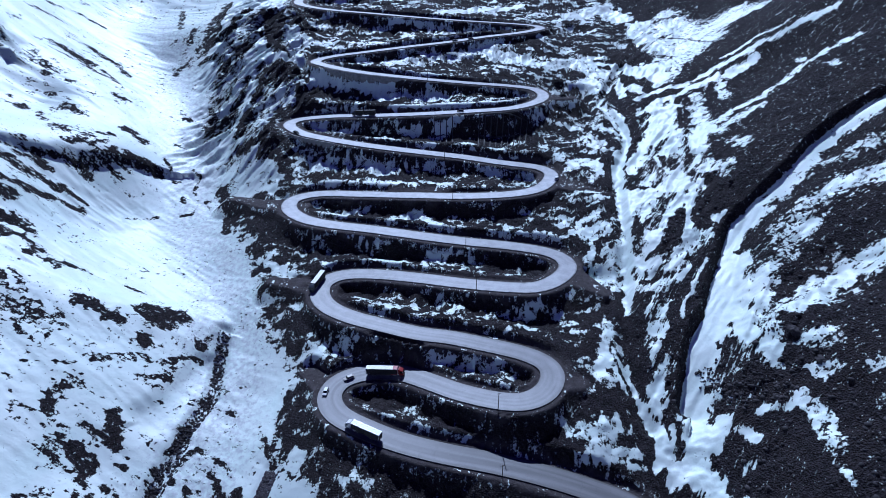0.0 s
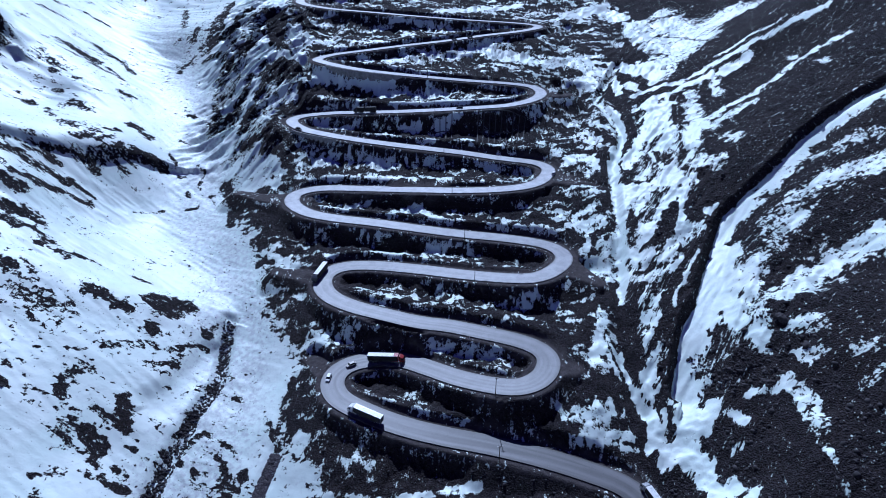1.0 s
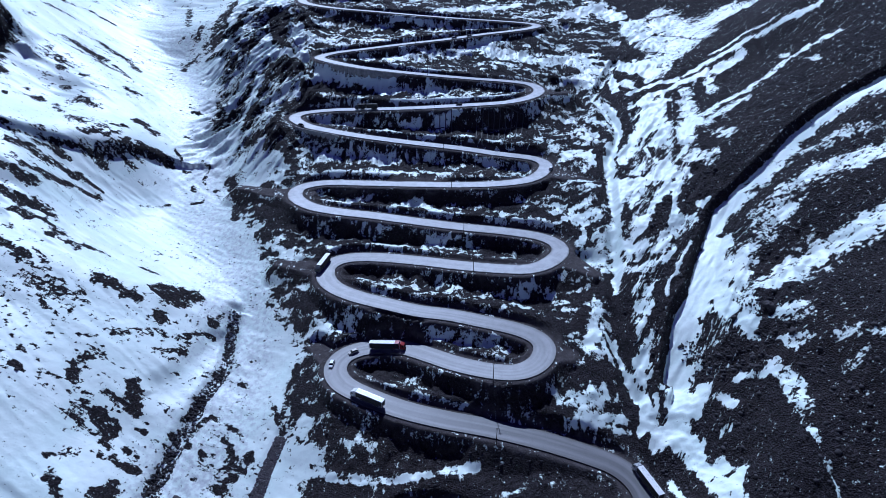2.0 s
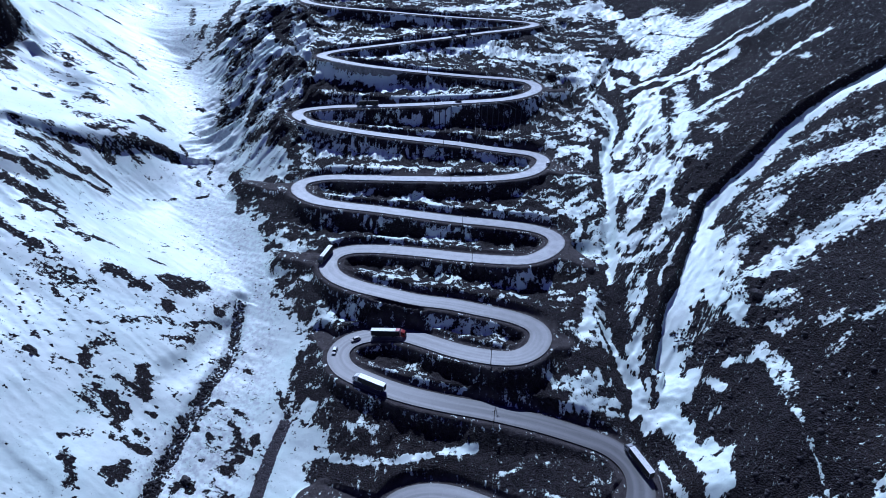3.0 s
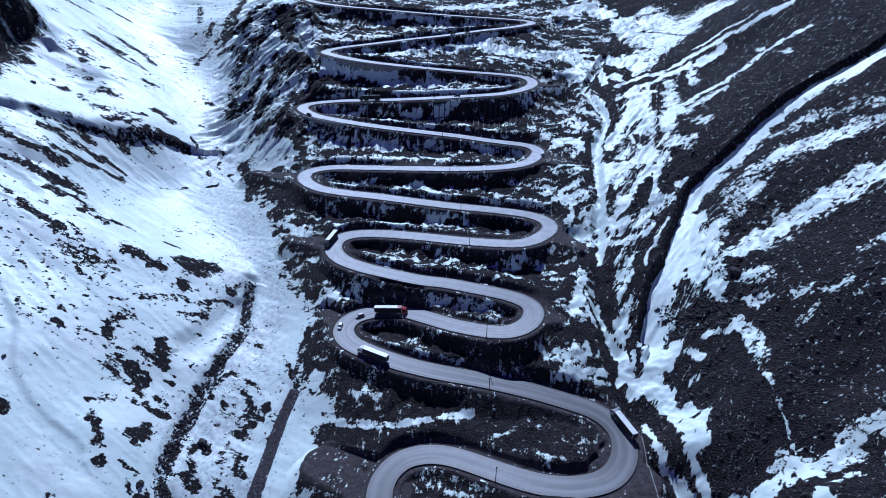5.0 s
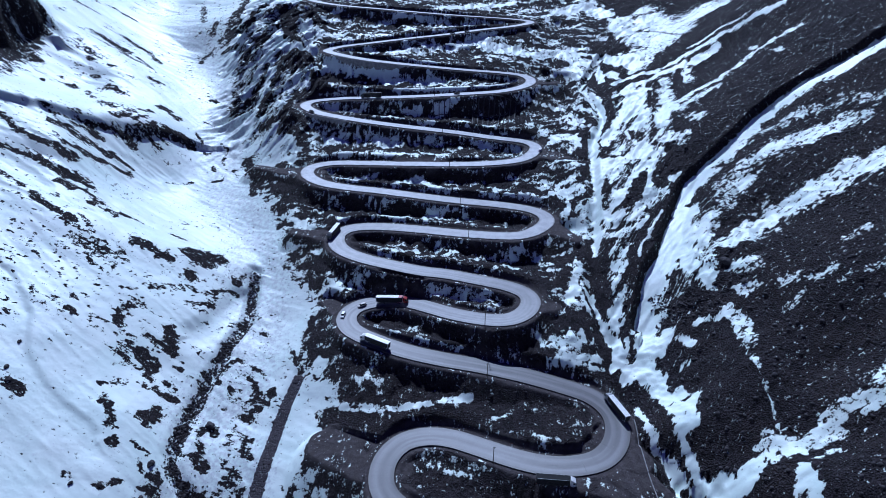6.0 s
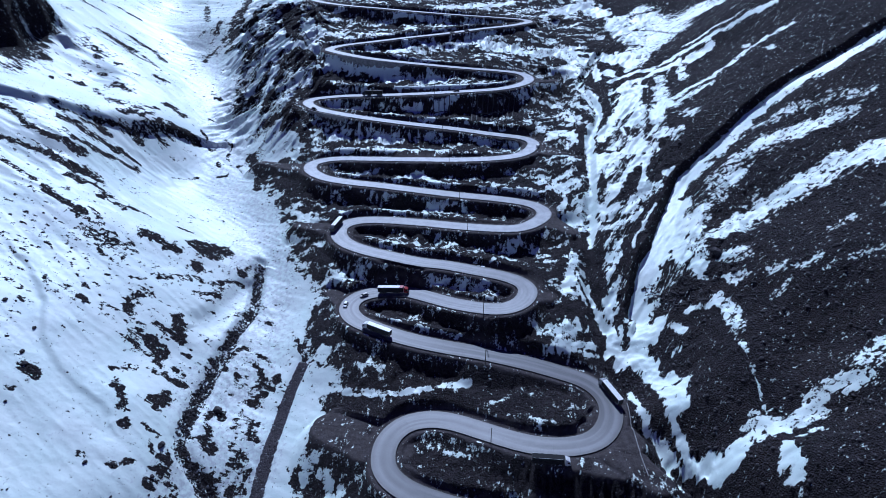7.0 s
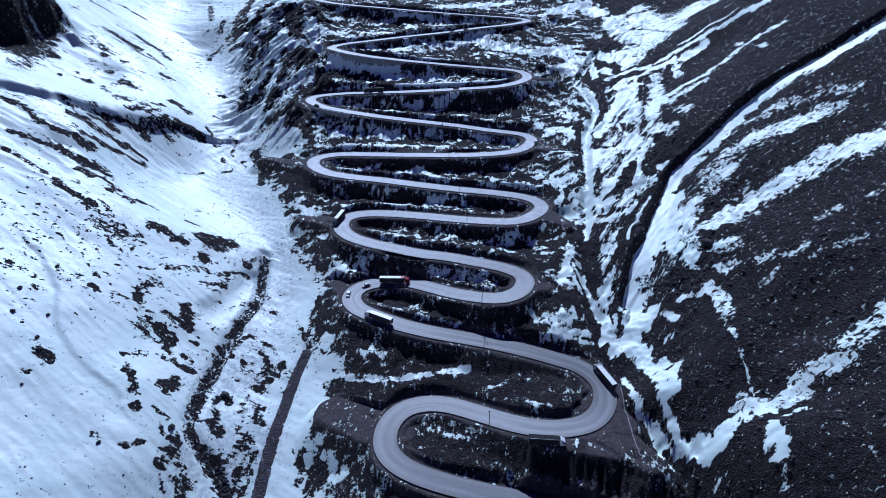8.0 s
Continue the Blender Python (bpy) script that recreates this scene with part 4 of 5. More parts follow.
lay(0.15, 2.3, (124, 170), (117, 165))
lay(0.58, 2.1, (129, 166), (132, 156), (130, 146), (130, 138))
lay(0.5, 2.1, (148, 162), (154, 157), (160, 152))
lay(0.45, 1.7, (152, 151), (146, 149))
lay(0.5, 1.7, (161, 144), (170, 143), (178, 142))
lay(0.5, 1.0, (127.1, 146.2), (127, 128.5))
lay(0.56, 0.5, (130, 165.1), (128.7, 150.3), (127.3, 134.8), (126.3, 123.1), (126.3, 113.2), (125.4, 104))
lay(0.9, 3.4, (92, 157), (95, 146), (98, 132), (98, 118))
lay(0.85, 2.3, (106, 130), (99, 117), (97, 116))
lay(0.9, 1.1, (95.8, 116.7), (97.7, 108.7), (98.9, 99.9), (101.4, 94))
lay(0.85, 3.2, (104, 93), (108, 90), (113, 92), (118, 97))
lay(0.7, 1.9, (118, 99), (121, 102))
lay(0.85, 3.7, (125, 96), (131, 95), (138, 96))
lay(0.68, 4.3, (140, 99), (146, 98), (152, 98))
lay(0.62, 4.7, (156, 101), (162, 104), (167, 104))
lay(0.85, 2.1, (124, 84), (123, 76), (122, 73))
lay(0.6, 1.8, (131, 86), (135, 87))
lay(0.55, 1.2, (107, 77), (109, 78))
lay(0.5, 0.9, (121.3, 68.9), (120.8, 64.3))
lay(0.85, 1.5, (86, 136), (87, 126), (87, 119), (90, 112), (93, 105), (96, 98), (98, 96))
lay(0.85, 0.9, (91.4, 102.5), (93.4, 88.7))
# bare islands of the lowest bends
lay(0.1, 2.8, (-9, 109), (3, 106), (15, 102))
lay(0.5, 0.8, (-10.4, 113.8), (-4.1, 110.8))
lay(0.5, 0.6, (15.5, 109.2), (20.2, 107.4))
lay(0.1, 2.1, (-5, 135), (19, 128), (44, 122))
lay(0.55, 0.5, (28.8, 124.7), (40.8, 120.4), (50.1, 116.5))
lay(0.5, 0.5, (-4.4, 127.3), (25.9, 119.3))
lay(0.05, 2.0, (20, 101), (40, 94), (60, 89), (76, 83))
lay(0.1, 2.2, (-38, 150), (-21, 149), (1, 151))
lay(0.45, 1.7, (-38, 147), (-21, 145))
# foot of the trench and the boulder field
lay(0.88, 4.0, (100, 176), (100, 162), (106, 166))
lay(0.8, 2.0, (107, 165), (112, 157))
lay(0.9, 3.2, (122, 200), (126, 188), (128, 182))
lay(0.85, 2.8, (132, 215), (125, 206))
lay(-0.05, 3.3, (115, 178), (124, 175), (131, 170))
lay(-0.05, 2.4, (136, 193), (135, 186))
lay(0.58, 1.5, (118, 164), (125, 162), (130, 163))
lay(0.5, 1.2, (129, 159), (128, 148), (128, 140))
lay(0.85, 2.8, (144, 201), (154, 204))
lay(0.8, 1.8, (138, 182), (145, 182))
lay(0.85, 2.9, (94, 156), (95, 148), (97, 138))
lay(0.8, 1.9, (103, 139), (104, 133))
lay(0.75, 1.2, (107, 147), (109, 148))
lay(0.6, 3.6, (88, 190), (85, 177))
lay(0.85, 2.2, (85, 159), (86, 150))
lay(0.6, 2.6, (69, 200), (65, 192))
# between the gully and the trench
lay(0.62, 6.1, (100, 272), (115, 284), (124, 293))
lay(0.85, 2.8, (106, 299), (118, 298), (129, 292))
lay(0.8, 3.6, (96, 251), (107, 241), (118, 248), (126, 254))
lay(0.85, 3.2, (99, 266), (104, 257), (96, 247))
lay(0.8, 2.8, (94, 234), (105, 232), (114, 236))
lay(0.85, 1.5, (131, 288), (125, 272), (120, 260))
lay(0.15, 2.5, (116, 269), (110, 257), (106, 252))
lay(0.1, 1.4, (100, 250), (106, 253))
lay(0.2, 1.5, (101, 279), (98, 261))
lay(0.62, 3.3, (94, 219), (97, 208), (89, 207))
lay(0.85, 2.0, (104, 225), (97, 218), (91, 210))
lay(0.6, 3.1, (86, 197), (91, 192), (98, 193))
lay(0.75, 1.6, (101, 199), (98, 190), (95, 184))
lay(0.6, 1.3, (116, 234), (109, 225), (104, 213))
lay(0.75, 1.0, (121.9, 238.4), (115.6, 231.6), (111.7, 224))
lay(0.55, 2.7, (98, 226), (107, 229), (113, 234))
lay(0.15, 1.7, (119, 240), (109, 228), (100, 210), (96, 201))
lay(0.8, 1.2, (85, 184), (85, 177), (86, 172))
lay(0.6, 1.2, (89, 181), (88, 178))
lay(0.05, 1.9, (90, 228), (86, 216), (84, 202), (84, 189))
lay(0.05, 1.5, (93, 179), (88, 173), (90, 163))
lay(0.9, 1.9, (108, 350), (102, 328), (98, 295), (94, 268), (90, 252), (88, 237))
lay(0.65, 3.4, (68, 292), (75, 279), (80, 272))
lay(0.65, 2.6, (82, 289), (85, 276), (81, 268))
lay(0.75, 2.5, (73, 260), (81, 255), (88, 262))
lay(0.7, 1.7, (68, 230), (71, 229))
lay(0.85, 1.3, (71, 210), (67, 204))
lay(0.9, 2.5, (63, 194), (68, 197), (70, 204))
lay(0.85, 0.8, (71.3, 203.9), (72, 195.1), (73, 188.7), (74.7, 183.9))
lay(0.7, 1.0, (76.3, 207.4), (77.3, 201.6), (78.3, 194.4))
lay(0.6, 2.7, (51, 172), (61, 170), (68, 172))
lay(0.8, 1.2, (55.2, 160.2), (61.9, 158), (70, 156), (74.1, 155.4))
lay(0.9, 1.2, (83.5, 165.4), (81.4, 157.5), (78.3, 153))
lay(0.8, 0.9, (89.2, 169.2), (87.8, 161.8))
lay(0.9, 2.3, (83, 150), (88, 156), (91, 152), (96, 146))
# the snowed-in track, its whole length
lay(0.02, 2.2, (-48, 140), (-26, 134), (-5, 136))
lay(0.02, 1.7, (-35, 146), (-13, 144), (6, 148))
lay(0.82, 0.8, (-56.9, 151.7), (-47.3, 146.2), (-37.2, 142.6), (-26.2, 140.3), (-15.1, 139.3), (-4.7, 140.8), (6.1, 142), (15.6, 144.3), (23.7, 145.4))
# bare banks about the lowest bends
lay(0.03, 4.3, (1, 134), (19, 135), (37, 129), (52, 135))
lay(0.03, 2.7, (-23, 130), (-4, 126), (14, 122))
lay(0.12, 3.6, (-4, 111), (15, 105), (29, 99))
lay(0.2, 1.8, (-8, 118), (1, 113))
lay(0.03, 2.2, (14, 147), (33, 140), (49, 146))
lay(0.55, 0.8, (3.3, 110.3), (13, 106.6))
lay(0.5, 0.8, (19, 131.1), (29.5, 133.7))
lay(0.1, 3.2, (-53, 124), (-40, 120))
# the filled trench, its bare bank, and the snow in the gully
lay(0.95, 5.2, *TRENCH)
lay(0.64, 1.3, *GULLY[:3])


def lay_of_land(x, y, on_left, on_right, left):
    """Which way the slope falls: shares of the outer right slope, of the flanks beside the hill, and of the left slope."""
    outer = on_right * ramp(x - 0.12 * (y - 200), 118, 150)
    flank = np.maximum(on_right - outer, ramp(x, left + 30, left + 5) * ramp(x, left - 75, left - 45) * ramp(y, 330, 390))
    slope = on_left * (1 - flank)
    return outer, np.clip(flank, 0, 1), slope


def snow_cover(x, y, z, dist, level):
    """How much snow lies (below 0.5: none, above: all), how sooty it is, and how much the ground is worked gravel."""
    left, right = edges(y)
    wob = 5 * fbm(x, y, 14, 3, 45)
    on_left, on_right = ramp(x + wob - left, 4, -4), ramp(x + wob - right, -4, 4)
    hill = np.clip(1 - on_left - on_right, 0, 1)
    up = ramp(y, 180, 520)
    c = hill * (0.18 + 0.05 * up) + on_left * 0.97 + on_right * -0.08
    rag, nib = fbm(x, y, 6, 3, 47), fbm(x, y, 3.2, 3, 48, 0.6)
    for cover, half, points in LAID:
        side, _ = near_line(x, y, points, 2.2 * half + 2)
        near = np.abs(side) + rag * min(half * 0.4, 3.0) + nib * min(half * 0.5, 1.6)
        c += (cover - c) * ramp(near, half * 1.5 + 0.5, half * 0.5)
    side, _ = near_line(x, y, TRENCH, 16)
    c += (-0.05 - c) * ramp(side, 3.6, 4.4) * ramp(side, 8.5, 6.5)
    # streaks down the fall line of each flank, blotches, clumps
    way = lay_of_land(x, y, on_left, on_right, left)
    streak = (hill * fbm(*turned(x, y, 86, 5.5, 2.8), 1.0, 3, 41) * (1 - way[1]) + way[1] * fbm(*turned(x, y, 52, 17, 3.4), 1.0, 3, 61)
              + way[0] * fbm(*turned(x, y, 11, 14, 3.4), 1.0, 3, 62) + way[2] * fbm(*turned(x, y, 165, 18, 3.2), 1.0, 3, 63))
    c = 0.5 + (c - 0.475) * (1 + 0.4 * way[1] * on_right)
    half_way = 1 - np.abs(2 * np.clip(c, 0, 1) - 1)
    c = c + (0.05 + 0.28 * half_way) * streak + (0.04 + 0.20 * half_way) * fbm(x, y, 2.6, 2, 55) + (0.03 + 0.10 * half_way) * fbm(x, y, 20, 2, 51) + 0.45 * half_way * way[2] * fbm(x, y, 3.6, 3, 57, 0.6)
    # stones and tufts standing out of the snow of the left slope, in drifts
    strewn_over = ramp(fbm(x, y, 34, 2, 91), -0.25, 0.5) * ramp(y, 112, 150) * ramp(c, 0.6, 0.8)
    c = c - 0.62 * way[2] * strewn_over * ramp(fbm(*turned(x, y, 165, 3.4, 1.9), 1.0, 3, 92, 0.6), 0.45, 0.95)
    c = c + 0.42 * way[1] * on_right * streak * ramp(c, 0.2, 0.4) * ramp(c, 1.0, 0.85)
    c = c - 1.2 * ramp(c, 0.16, -0.05) * on_right - 0.06 * ramp(c, 0.42, 0.15) * hill + 0.2 * ramp(c, 0.86, 1.0)
    # ragged patches lying along the banks of the hill
    c = c + hill * (1 - way[1]) * ramp(c, 0.75, 0.5) * (0.35 + 0.65 * ramp(y, 150, 200)) * (0.62 * fbm(*turned(x, y, -6, 10, 4.2), 1.0, 4, 71, 0.6) - 0.02)
    bare = ramp(level + 1.2 * rag, BENCH + 1.8, BENCH - 0.2)
    c = c * (1 - bare) + (0.08 + 0.34 * rag + 0.2 * nib) * bare
    ledge = ramp(level, BENCH + 0.2, BENCH + 0.9) * ramp(level, BENCH + 3.0, BENCH + 1.7) * ramp(fbm(x, y, 14, 2, 58), 0.0, 0.35)
    c = np.maximum(c, 0.56 * ledge * (0.6 + 0.4 * up))
    c = np.where(dist < ROAD_HALF + 0.6, -0.3, c)
    dirt = ramp(level + 1.2 * rag, BENCH + 2.0, BENCH)
    return c, ramp(np.abs(near_line(x, y, LEFT_STREAM, 30)[0]), 28, 8), dirt, way


# ---- the ground: one sheet, fine where the road climbs, reaching the far mountains ----
def spread(lo, hi, step, far_lo, far_hi):
    """Even steps from lo to hi, then ever longer ones out to the far ends."""
    mid = list(np.arange(lo, hi, step))
    a, b, s = [], [], step
    q = lo
    while q > far_lo:
        s *= 1.045
        q -= s
        a.append(q)
    q, s = mid[-1], step
    while q < far_hi:
        s *= 1.045
        q += s
        b.append(q)
    return np.array(a[::-1] + mid + b)


def grid_mesh(name, xs, ys, z):
    nx, ny = len(xs), len(ys)
    co = np.empty((ny, nx, 3), np.float32)
    co[..., 0], co[..., 1], co[..., 2] = xs[None, :], ys[:, None], z
    j, i = np.meshgrid(np.arange(ny - 1), np.arange(nx - 1), indexing="ij")
    k = (j * nx + i).reshape(-1)
    quads = np.column_stack([k, k + 1, k + 1 + nx, k + nx]).astype(np.int32)
    me = bpy.data.meshes.new(name)
    me.vertices.add(nx * ny)
    me.vertices.foreach_set("co", co.reshape(-1))
    me.loops.add(quads.size)
    me.loops.foreach_set("vertex_index", quads.reshape(-1))
    me.polygons.add(len(quads))
    me.polygons.foreach_set("loop_start", np.arange(0, quads.size, 4, dtype=np.int32))
    me.polygons.foreach_set("use_smooth", np.ones(len(quads), bool))
    me.update()
    me.validate()
    return me


def field(me, name, values):
    me.attributes.new(name, "FLOAT", "POINT").data.foreach_set("value", np.ascontiguousarray(values, np.float32).reshape(-1))


def build_ground():
    xs = spread(-215, 215, 0.72, -2600, 2600)
    ys = np.r_[spread(62, 330, 0.72, -1800, 330)[:-8], spread(330, 600, 1.1, 329, 3000)[2:]]
    ys = np.unique(np.round(ys, 3))
    gx, gy = np.meshgrid(xs, ys)
    z, dist, level = ground_height(gx, gy)
    me = grid_mesh("ground", xs, ys, z)
    c, soot, bare, way = snow_cover(gx, gy, z, dist, level)
    field(me, "snow", c), field(me, "soot", soot), field(me, "gravel", bare)
    field(me, "outer", way[0]), field(me, "flank", way[1]), field(me, "slope", way[2])
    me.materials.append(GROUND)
    return tagged(new("ground", me), "steep mountainside of dark scree with patches of old snow", "mountainside", kind="structure")


build_ground()


# ---- the road ----
def ribbon(s0, s1, a, b, lift, thick, name, step=1.0):
    """A strip of the road from s0 to s1 along it, from a to b across it (metres left of the middle), with real thickness."""
    n = max(2, int(round((s1 - s0) / step)) + 1)
    s = np.linspace(s0, s1, n)
    px, py, pz = (np.interp(s, ROAD_S, q) for q in (ROAD[:, 0], ROAD[:, 1], ROAD_Z))
    e = 1.5
    dx = np.interp(s + e, ROAD_S, ROAD[:, 0]) - np.interp(s - e, ROAD_S, ROAD[:, 0])
    dy = np.interp(s + e, ROAD_S, ROAD[:, 1]) - np.interp(s - e, ROAD_S, ROAD[:, 1])
    ln = np.hypot(dx, dy) + 1e-9
    nx, ny = -dy / ln, dx / ln
    cols = np.linspace(a, b, max(2, int(abs(b - a) / 1.0) + 1))
    verts, m = [], len(cols)
    wide = np.interp(s, ROAD_S, HALF) / ROAD_HALF
    for i in range(n):
        for w in cols * wide[i]:
            verts.append((px[i] + nx[i] * w, py[i] + ny[i] * w, pz[i] + lift))
    faces = [(i * m + j, i * m + j + 1, (i + 1) * m + j + 1, (i + 1) * m + j) for i in range(n - 1) for j in range(m - 1)]
    base = len(verts)
    rim = [*range(m), *[i * m + m - 1 for i in range(1, n)], *[(n - 1) * m + j for j in range(m - 2, -1, -1)], *[i * m for i in range(n - 2, 0, -1)]]
    top = len(faces)
    verts += [(verts[k][0], verts[k][1], verts[k][2]) for k in rim]
    verts += [(verts[k][0], verts[k][1], verts[k][2] - thick) for k in rim]
    q = len(rim)
    faces += [(base + k, base + q + k, base + q + (k + 1) % q, base + (k + 1) % q) for k in range(q)]
    rim = rim * 2
    me = bpy.data.meshes.new(name)
    me.from_pydata(verts, [], faces)
    me.polygons.foreach_set("use_smooth", np.arange(len(faces)) < top)
    across = np.array([*np.tile(np.abs(cols), n), *[abs(cols[k % m]) for k in rim]])
    rag = np.array([noise.noise((v[0] * 0.35, v[1] * 0.35, 0)) for v in verts])
    field(me, "edge", np.clip((across + rag * 1.2 - 4.2) / 1.1, 0, 1))
    field(me, "track", np.exp(-((across - 2.4) / 1.1) ** 2))
    run = np.repeat(s, m)
    lane = np.array([noise.noise((w * 0.9 + 40, q * 0.012, 3.0)) + 0.5 * noise.noise((w * 2.3, q * 0.05, 8.0)) for q, w in zip(run, np.tile(cols, n))])
    field(me, "worn", np.r_[lane, lane[rim]])
    # share of painted-in sheen, growing along the road
    far_sheen = np.clip((run - 420) / 750, 0, 1)
    field(me, "far_sheen", np.r_[far_sheen, far_sheen[rim]])
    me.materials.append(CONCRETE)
    return me


road = tagged(new("road"), "winding worn concrete mountain road with many hairpin bends", "road", kind="structure")
SLABS = (station(60, 74.5), station(45, 190))     # here the road is laid slab by slab
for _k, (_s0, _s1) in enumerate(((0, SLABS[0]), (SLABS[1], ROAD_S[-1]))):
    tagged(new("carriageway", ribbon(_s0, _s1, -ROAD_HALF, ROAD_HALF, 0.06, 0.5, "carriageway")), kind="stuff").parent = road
_count = int((SLABS[1] - SLABS[0]) / 5)
for _k in range(_count):
    _s0, _s1 = (SLABS[0] + (SLABS[1] - SLABS[0]) * (_k + q) / _count for q in (0, 1))
    for _a0, _a1 in ((-ROAD_HALF, -0.005), (0.005, ROAD_HALF)):
        new("slab", ribbon(_s0, _s1 - 0.014, _a0, _a1, 0.06, 0.5, "slab", 2.5)).parent = road


# ---- plain materials for made things ----
def paint(name, colour, rough=0.45, metal=0.0, dirt=0.35):
    """Paint, metal or plastic with road dirt in soft patches."""
    m, t, b = shader(name, rough)
    b.inputs["Metallic"].default_value = metal
    pos = t.nodes.new("ShaderNodeTexCoord").outputs["Object"]
    patch = span(t, noise_tex(t, pos, 1.4, 4), 0.45, 0.75, 0.0, dirt)
    t.links.new(mix(t, patch, colour, (0.10, 0.085, 0.07)), b.inputs["Base Color"])
    t.links.new(span(t, noise_tex(t, pos, 6.0, 3), 0.3, 0.7, max(rough - 0.1, 0.05), min(rough + 0.2, 1.0)), b.inputs["Roughness"])
    return m


def stone_material(name="broken_stone", gain=1.0):
    m, t, b = shader(name, 0.9)
    pos = t.nodes.new("ShaderNodeNewGeometry").outputs["Position"]
    isle = t.nodes.new("ShaderNodeNewGeometry").outputs["Random Per Island"]
    c = mix(t, isle, (0.016 * gain, 0.0138 * gain, 0.0152 * gain), (0.058 * gain, 0.050 * gain, 0.053 * gain))
    c = mix(t, span(t, noise_tex(t, pos, 3.0, 4), 0.5, 0.75, 0.0, 0.6), c, (0.084, 0.074, 0.077))
    t.links.new(c, b.inputs["Base Color"])
    relief(t, b, noise_tex(t, pos, 5.0, 4), 0.15)
    return m


def wall_material(name="stained_concrete", gain=1.0):
    m, t, b = shader(name, 0.8)
    pos = t.nodes.new("ShaderNodeNewGeometry").outputs["Position"]
    c = mix(t, span(t, noise_tex(t, pos, 0.5, 4), 0.3, 0.7), (0.20 * gain, 0.195 * gain, 0.19 * gain), (0.32 * gain, 0.31 * gain, 0.30 * gain))
    c = mix(t, span(t, streaks(t, pos, 0, 0.8, 0.8), 0.5, 0.8, 0.0, 0.5), c, (0.07, 0.065, 0.06))
    t.links.new(c, b.inputs["Base Color"])
    relief(t, b, noise_tex(t, pos, 3.0, 4), 0.05)
    return m


STONE, PALE_STONE, WALLING = stone_material(), stone_material("pale_broken_stone", 2.6), wall_material()
OLD_CONCRETE = wall_material("dark_old_concrete", 0.28)
WHITE, RED, NAVY, CHARCOAL = paint("white_paint", (0.78, 0.78, 0.76)), paint("red_paint", (0.30, 0.02, 0.02)), paint("dark_blue_paint", (0.02, 0.025, 0.05)), paint("black_tarpaulin_and_shade", (0.012, 0.012, 0.014), 0.7)
SILVER, STEEL, RUBBER, GLASS = paint("silver_paint", (0.45, 0.46, 0.47), 0.3, 0.5), paint("dark_steel", (0.05, 0.05, 0.052), 0.55, 0.4), paint("tyre_rubber", (0.012, 0.012, 0.012), 0.85, 0, 0.5), paint("dark_glass", (0.01, 0.012, 0.015), 0.06, 0, 0.05)
TARPAULIN = paint("clean_black_tarpaulin", (0.006, 0.006, 0.007), 0.9, 0, 0.03)
RIM, LAMP, TAIL, TIMBER, BEIGE = paint("wheel_rim", (0.35, 0.35, 0.36), 0.4, 0.7), paint("lamp_glass", (0.7, 0.7, 0.68), 0.1, 0, 0.1), paint("red_lens", (0.25, 0.01, 0.01), 0.15, 0, 0.1), paint("weathered_timber", (0.055, 0.045, 0.038), 0.85), paint("beige_paint", (0.52, 0.49, 0.43))


def part(name, bm, material, parent, label=""):
    """A mesh of its own under a thing or a part."""
    me = bpy.data.meshes.new(name)
    bmesh.ops.recalc_face_normals(bm, faces=bm.faces)
    bm.to_mesh(me)
    bm.free()
    me.materials.append(material)
    ob = new(name, me)
    ob.parent = parent
    return tagged(ob, label)


def block(x0, x1, y0, y1, z0, z1, bevel=0.04, bm=None):
    """A box between two corners with softened edges."""
    bm = bm or bmesh.new()
    made = bmesh.ops.create_cube(bm, size=1)["verts"]
    for v in made:
        v.co = Vector(((x0 + x1) / 2 + v.co.x * (x1 - x0), (y0 + y1) / 2 + v.co.y * (y1 - y0), (z0 + z1) / 2 + v.co.z * (z1 - z0)))
    if bevel:
        bmesh.ops.bevel(bm, geom=list({e for v in made for e in v.link_edges}), offset=bevel, segments=1, affect="EDGES")
    return bm


def profile(points, y0, y1, bevel=0.05, bm=None, taper=0.0):
    """A side outline (x, z) drawn out across from y0 to y1; taper narrows it towards the top."""
    bm = bm or bmesh.new()
    top = max(z for _, z in points)
    low = min(z for _, z in points)
    rows = []
    for y in (y0, y1):
        rows.append([bm.verts.new((x, y * (1 - taper * (z - low) / (top - low)), z)) for x, z in points])
    bm.faces.new(rows[0])
    bm.faces.new(rows[1][::-1])
    n = len(points)
    for k in range(n):
        bm.faces.new((rows[0][k], rows[1][k], rows[1][(k + 1) % n], rows[0][(k + 1) % n]))
    if bevel:
        bmesh.ops.bevel(bm, geom=[e for e in bm.edges if any(v in rows[0] or v in rows[1] for v in e.verts)], offset=bevel, segments=1, affect="EDGES")
    return bm


def drum(x, y, z, radius, width, axis="Y", segments=14, bevel=0.0, bm=None, radius2=None):
    bm = bm or bmesh.new()
    made = bmesh.ops.create_cone(bm, cap_ends=True, segments=segments, radius1=radius, radius2=radius if radius2 is None else radius2, depth=width)["verts"]
    turn = {"Y": Euler((radians(90), 0, 0)), "X": Euler((0, radians(90), 0)), "Z": Euler((0, 0, 0))}[axis].to_matrix()
    for v in made:
        v.co = turn @ v.co + Vector((x, y, z))
    if bevel:
        rim = [e for e in {e for v in made for e in v.link_edges} if len(e.link_faces) == 2 and any(len(f.verts) > 4 for f in e.link_faces)]
        bmesh.ops.bevel(bm, geom=rim, offset=bevel, segments=1, affect="EDGES")
    return bm


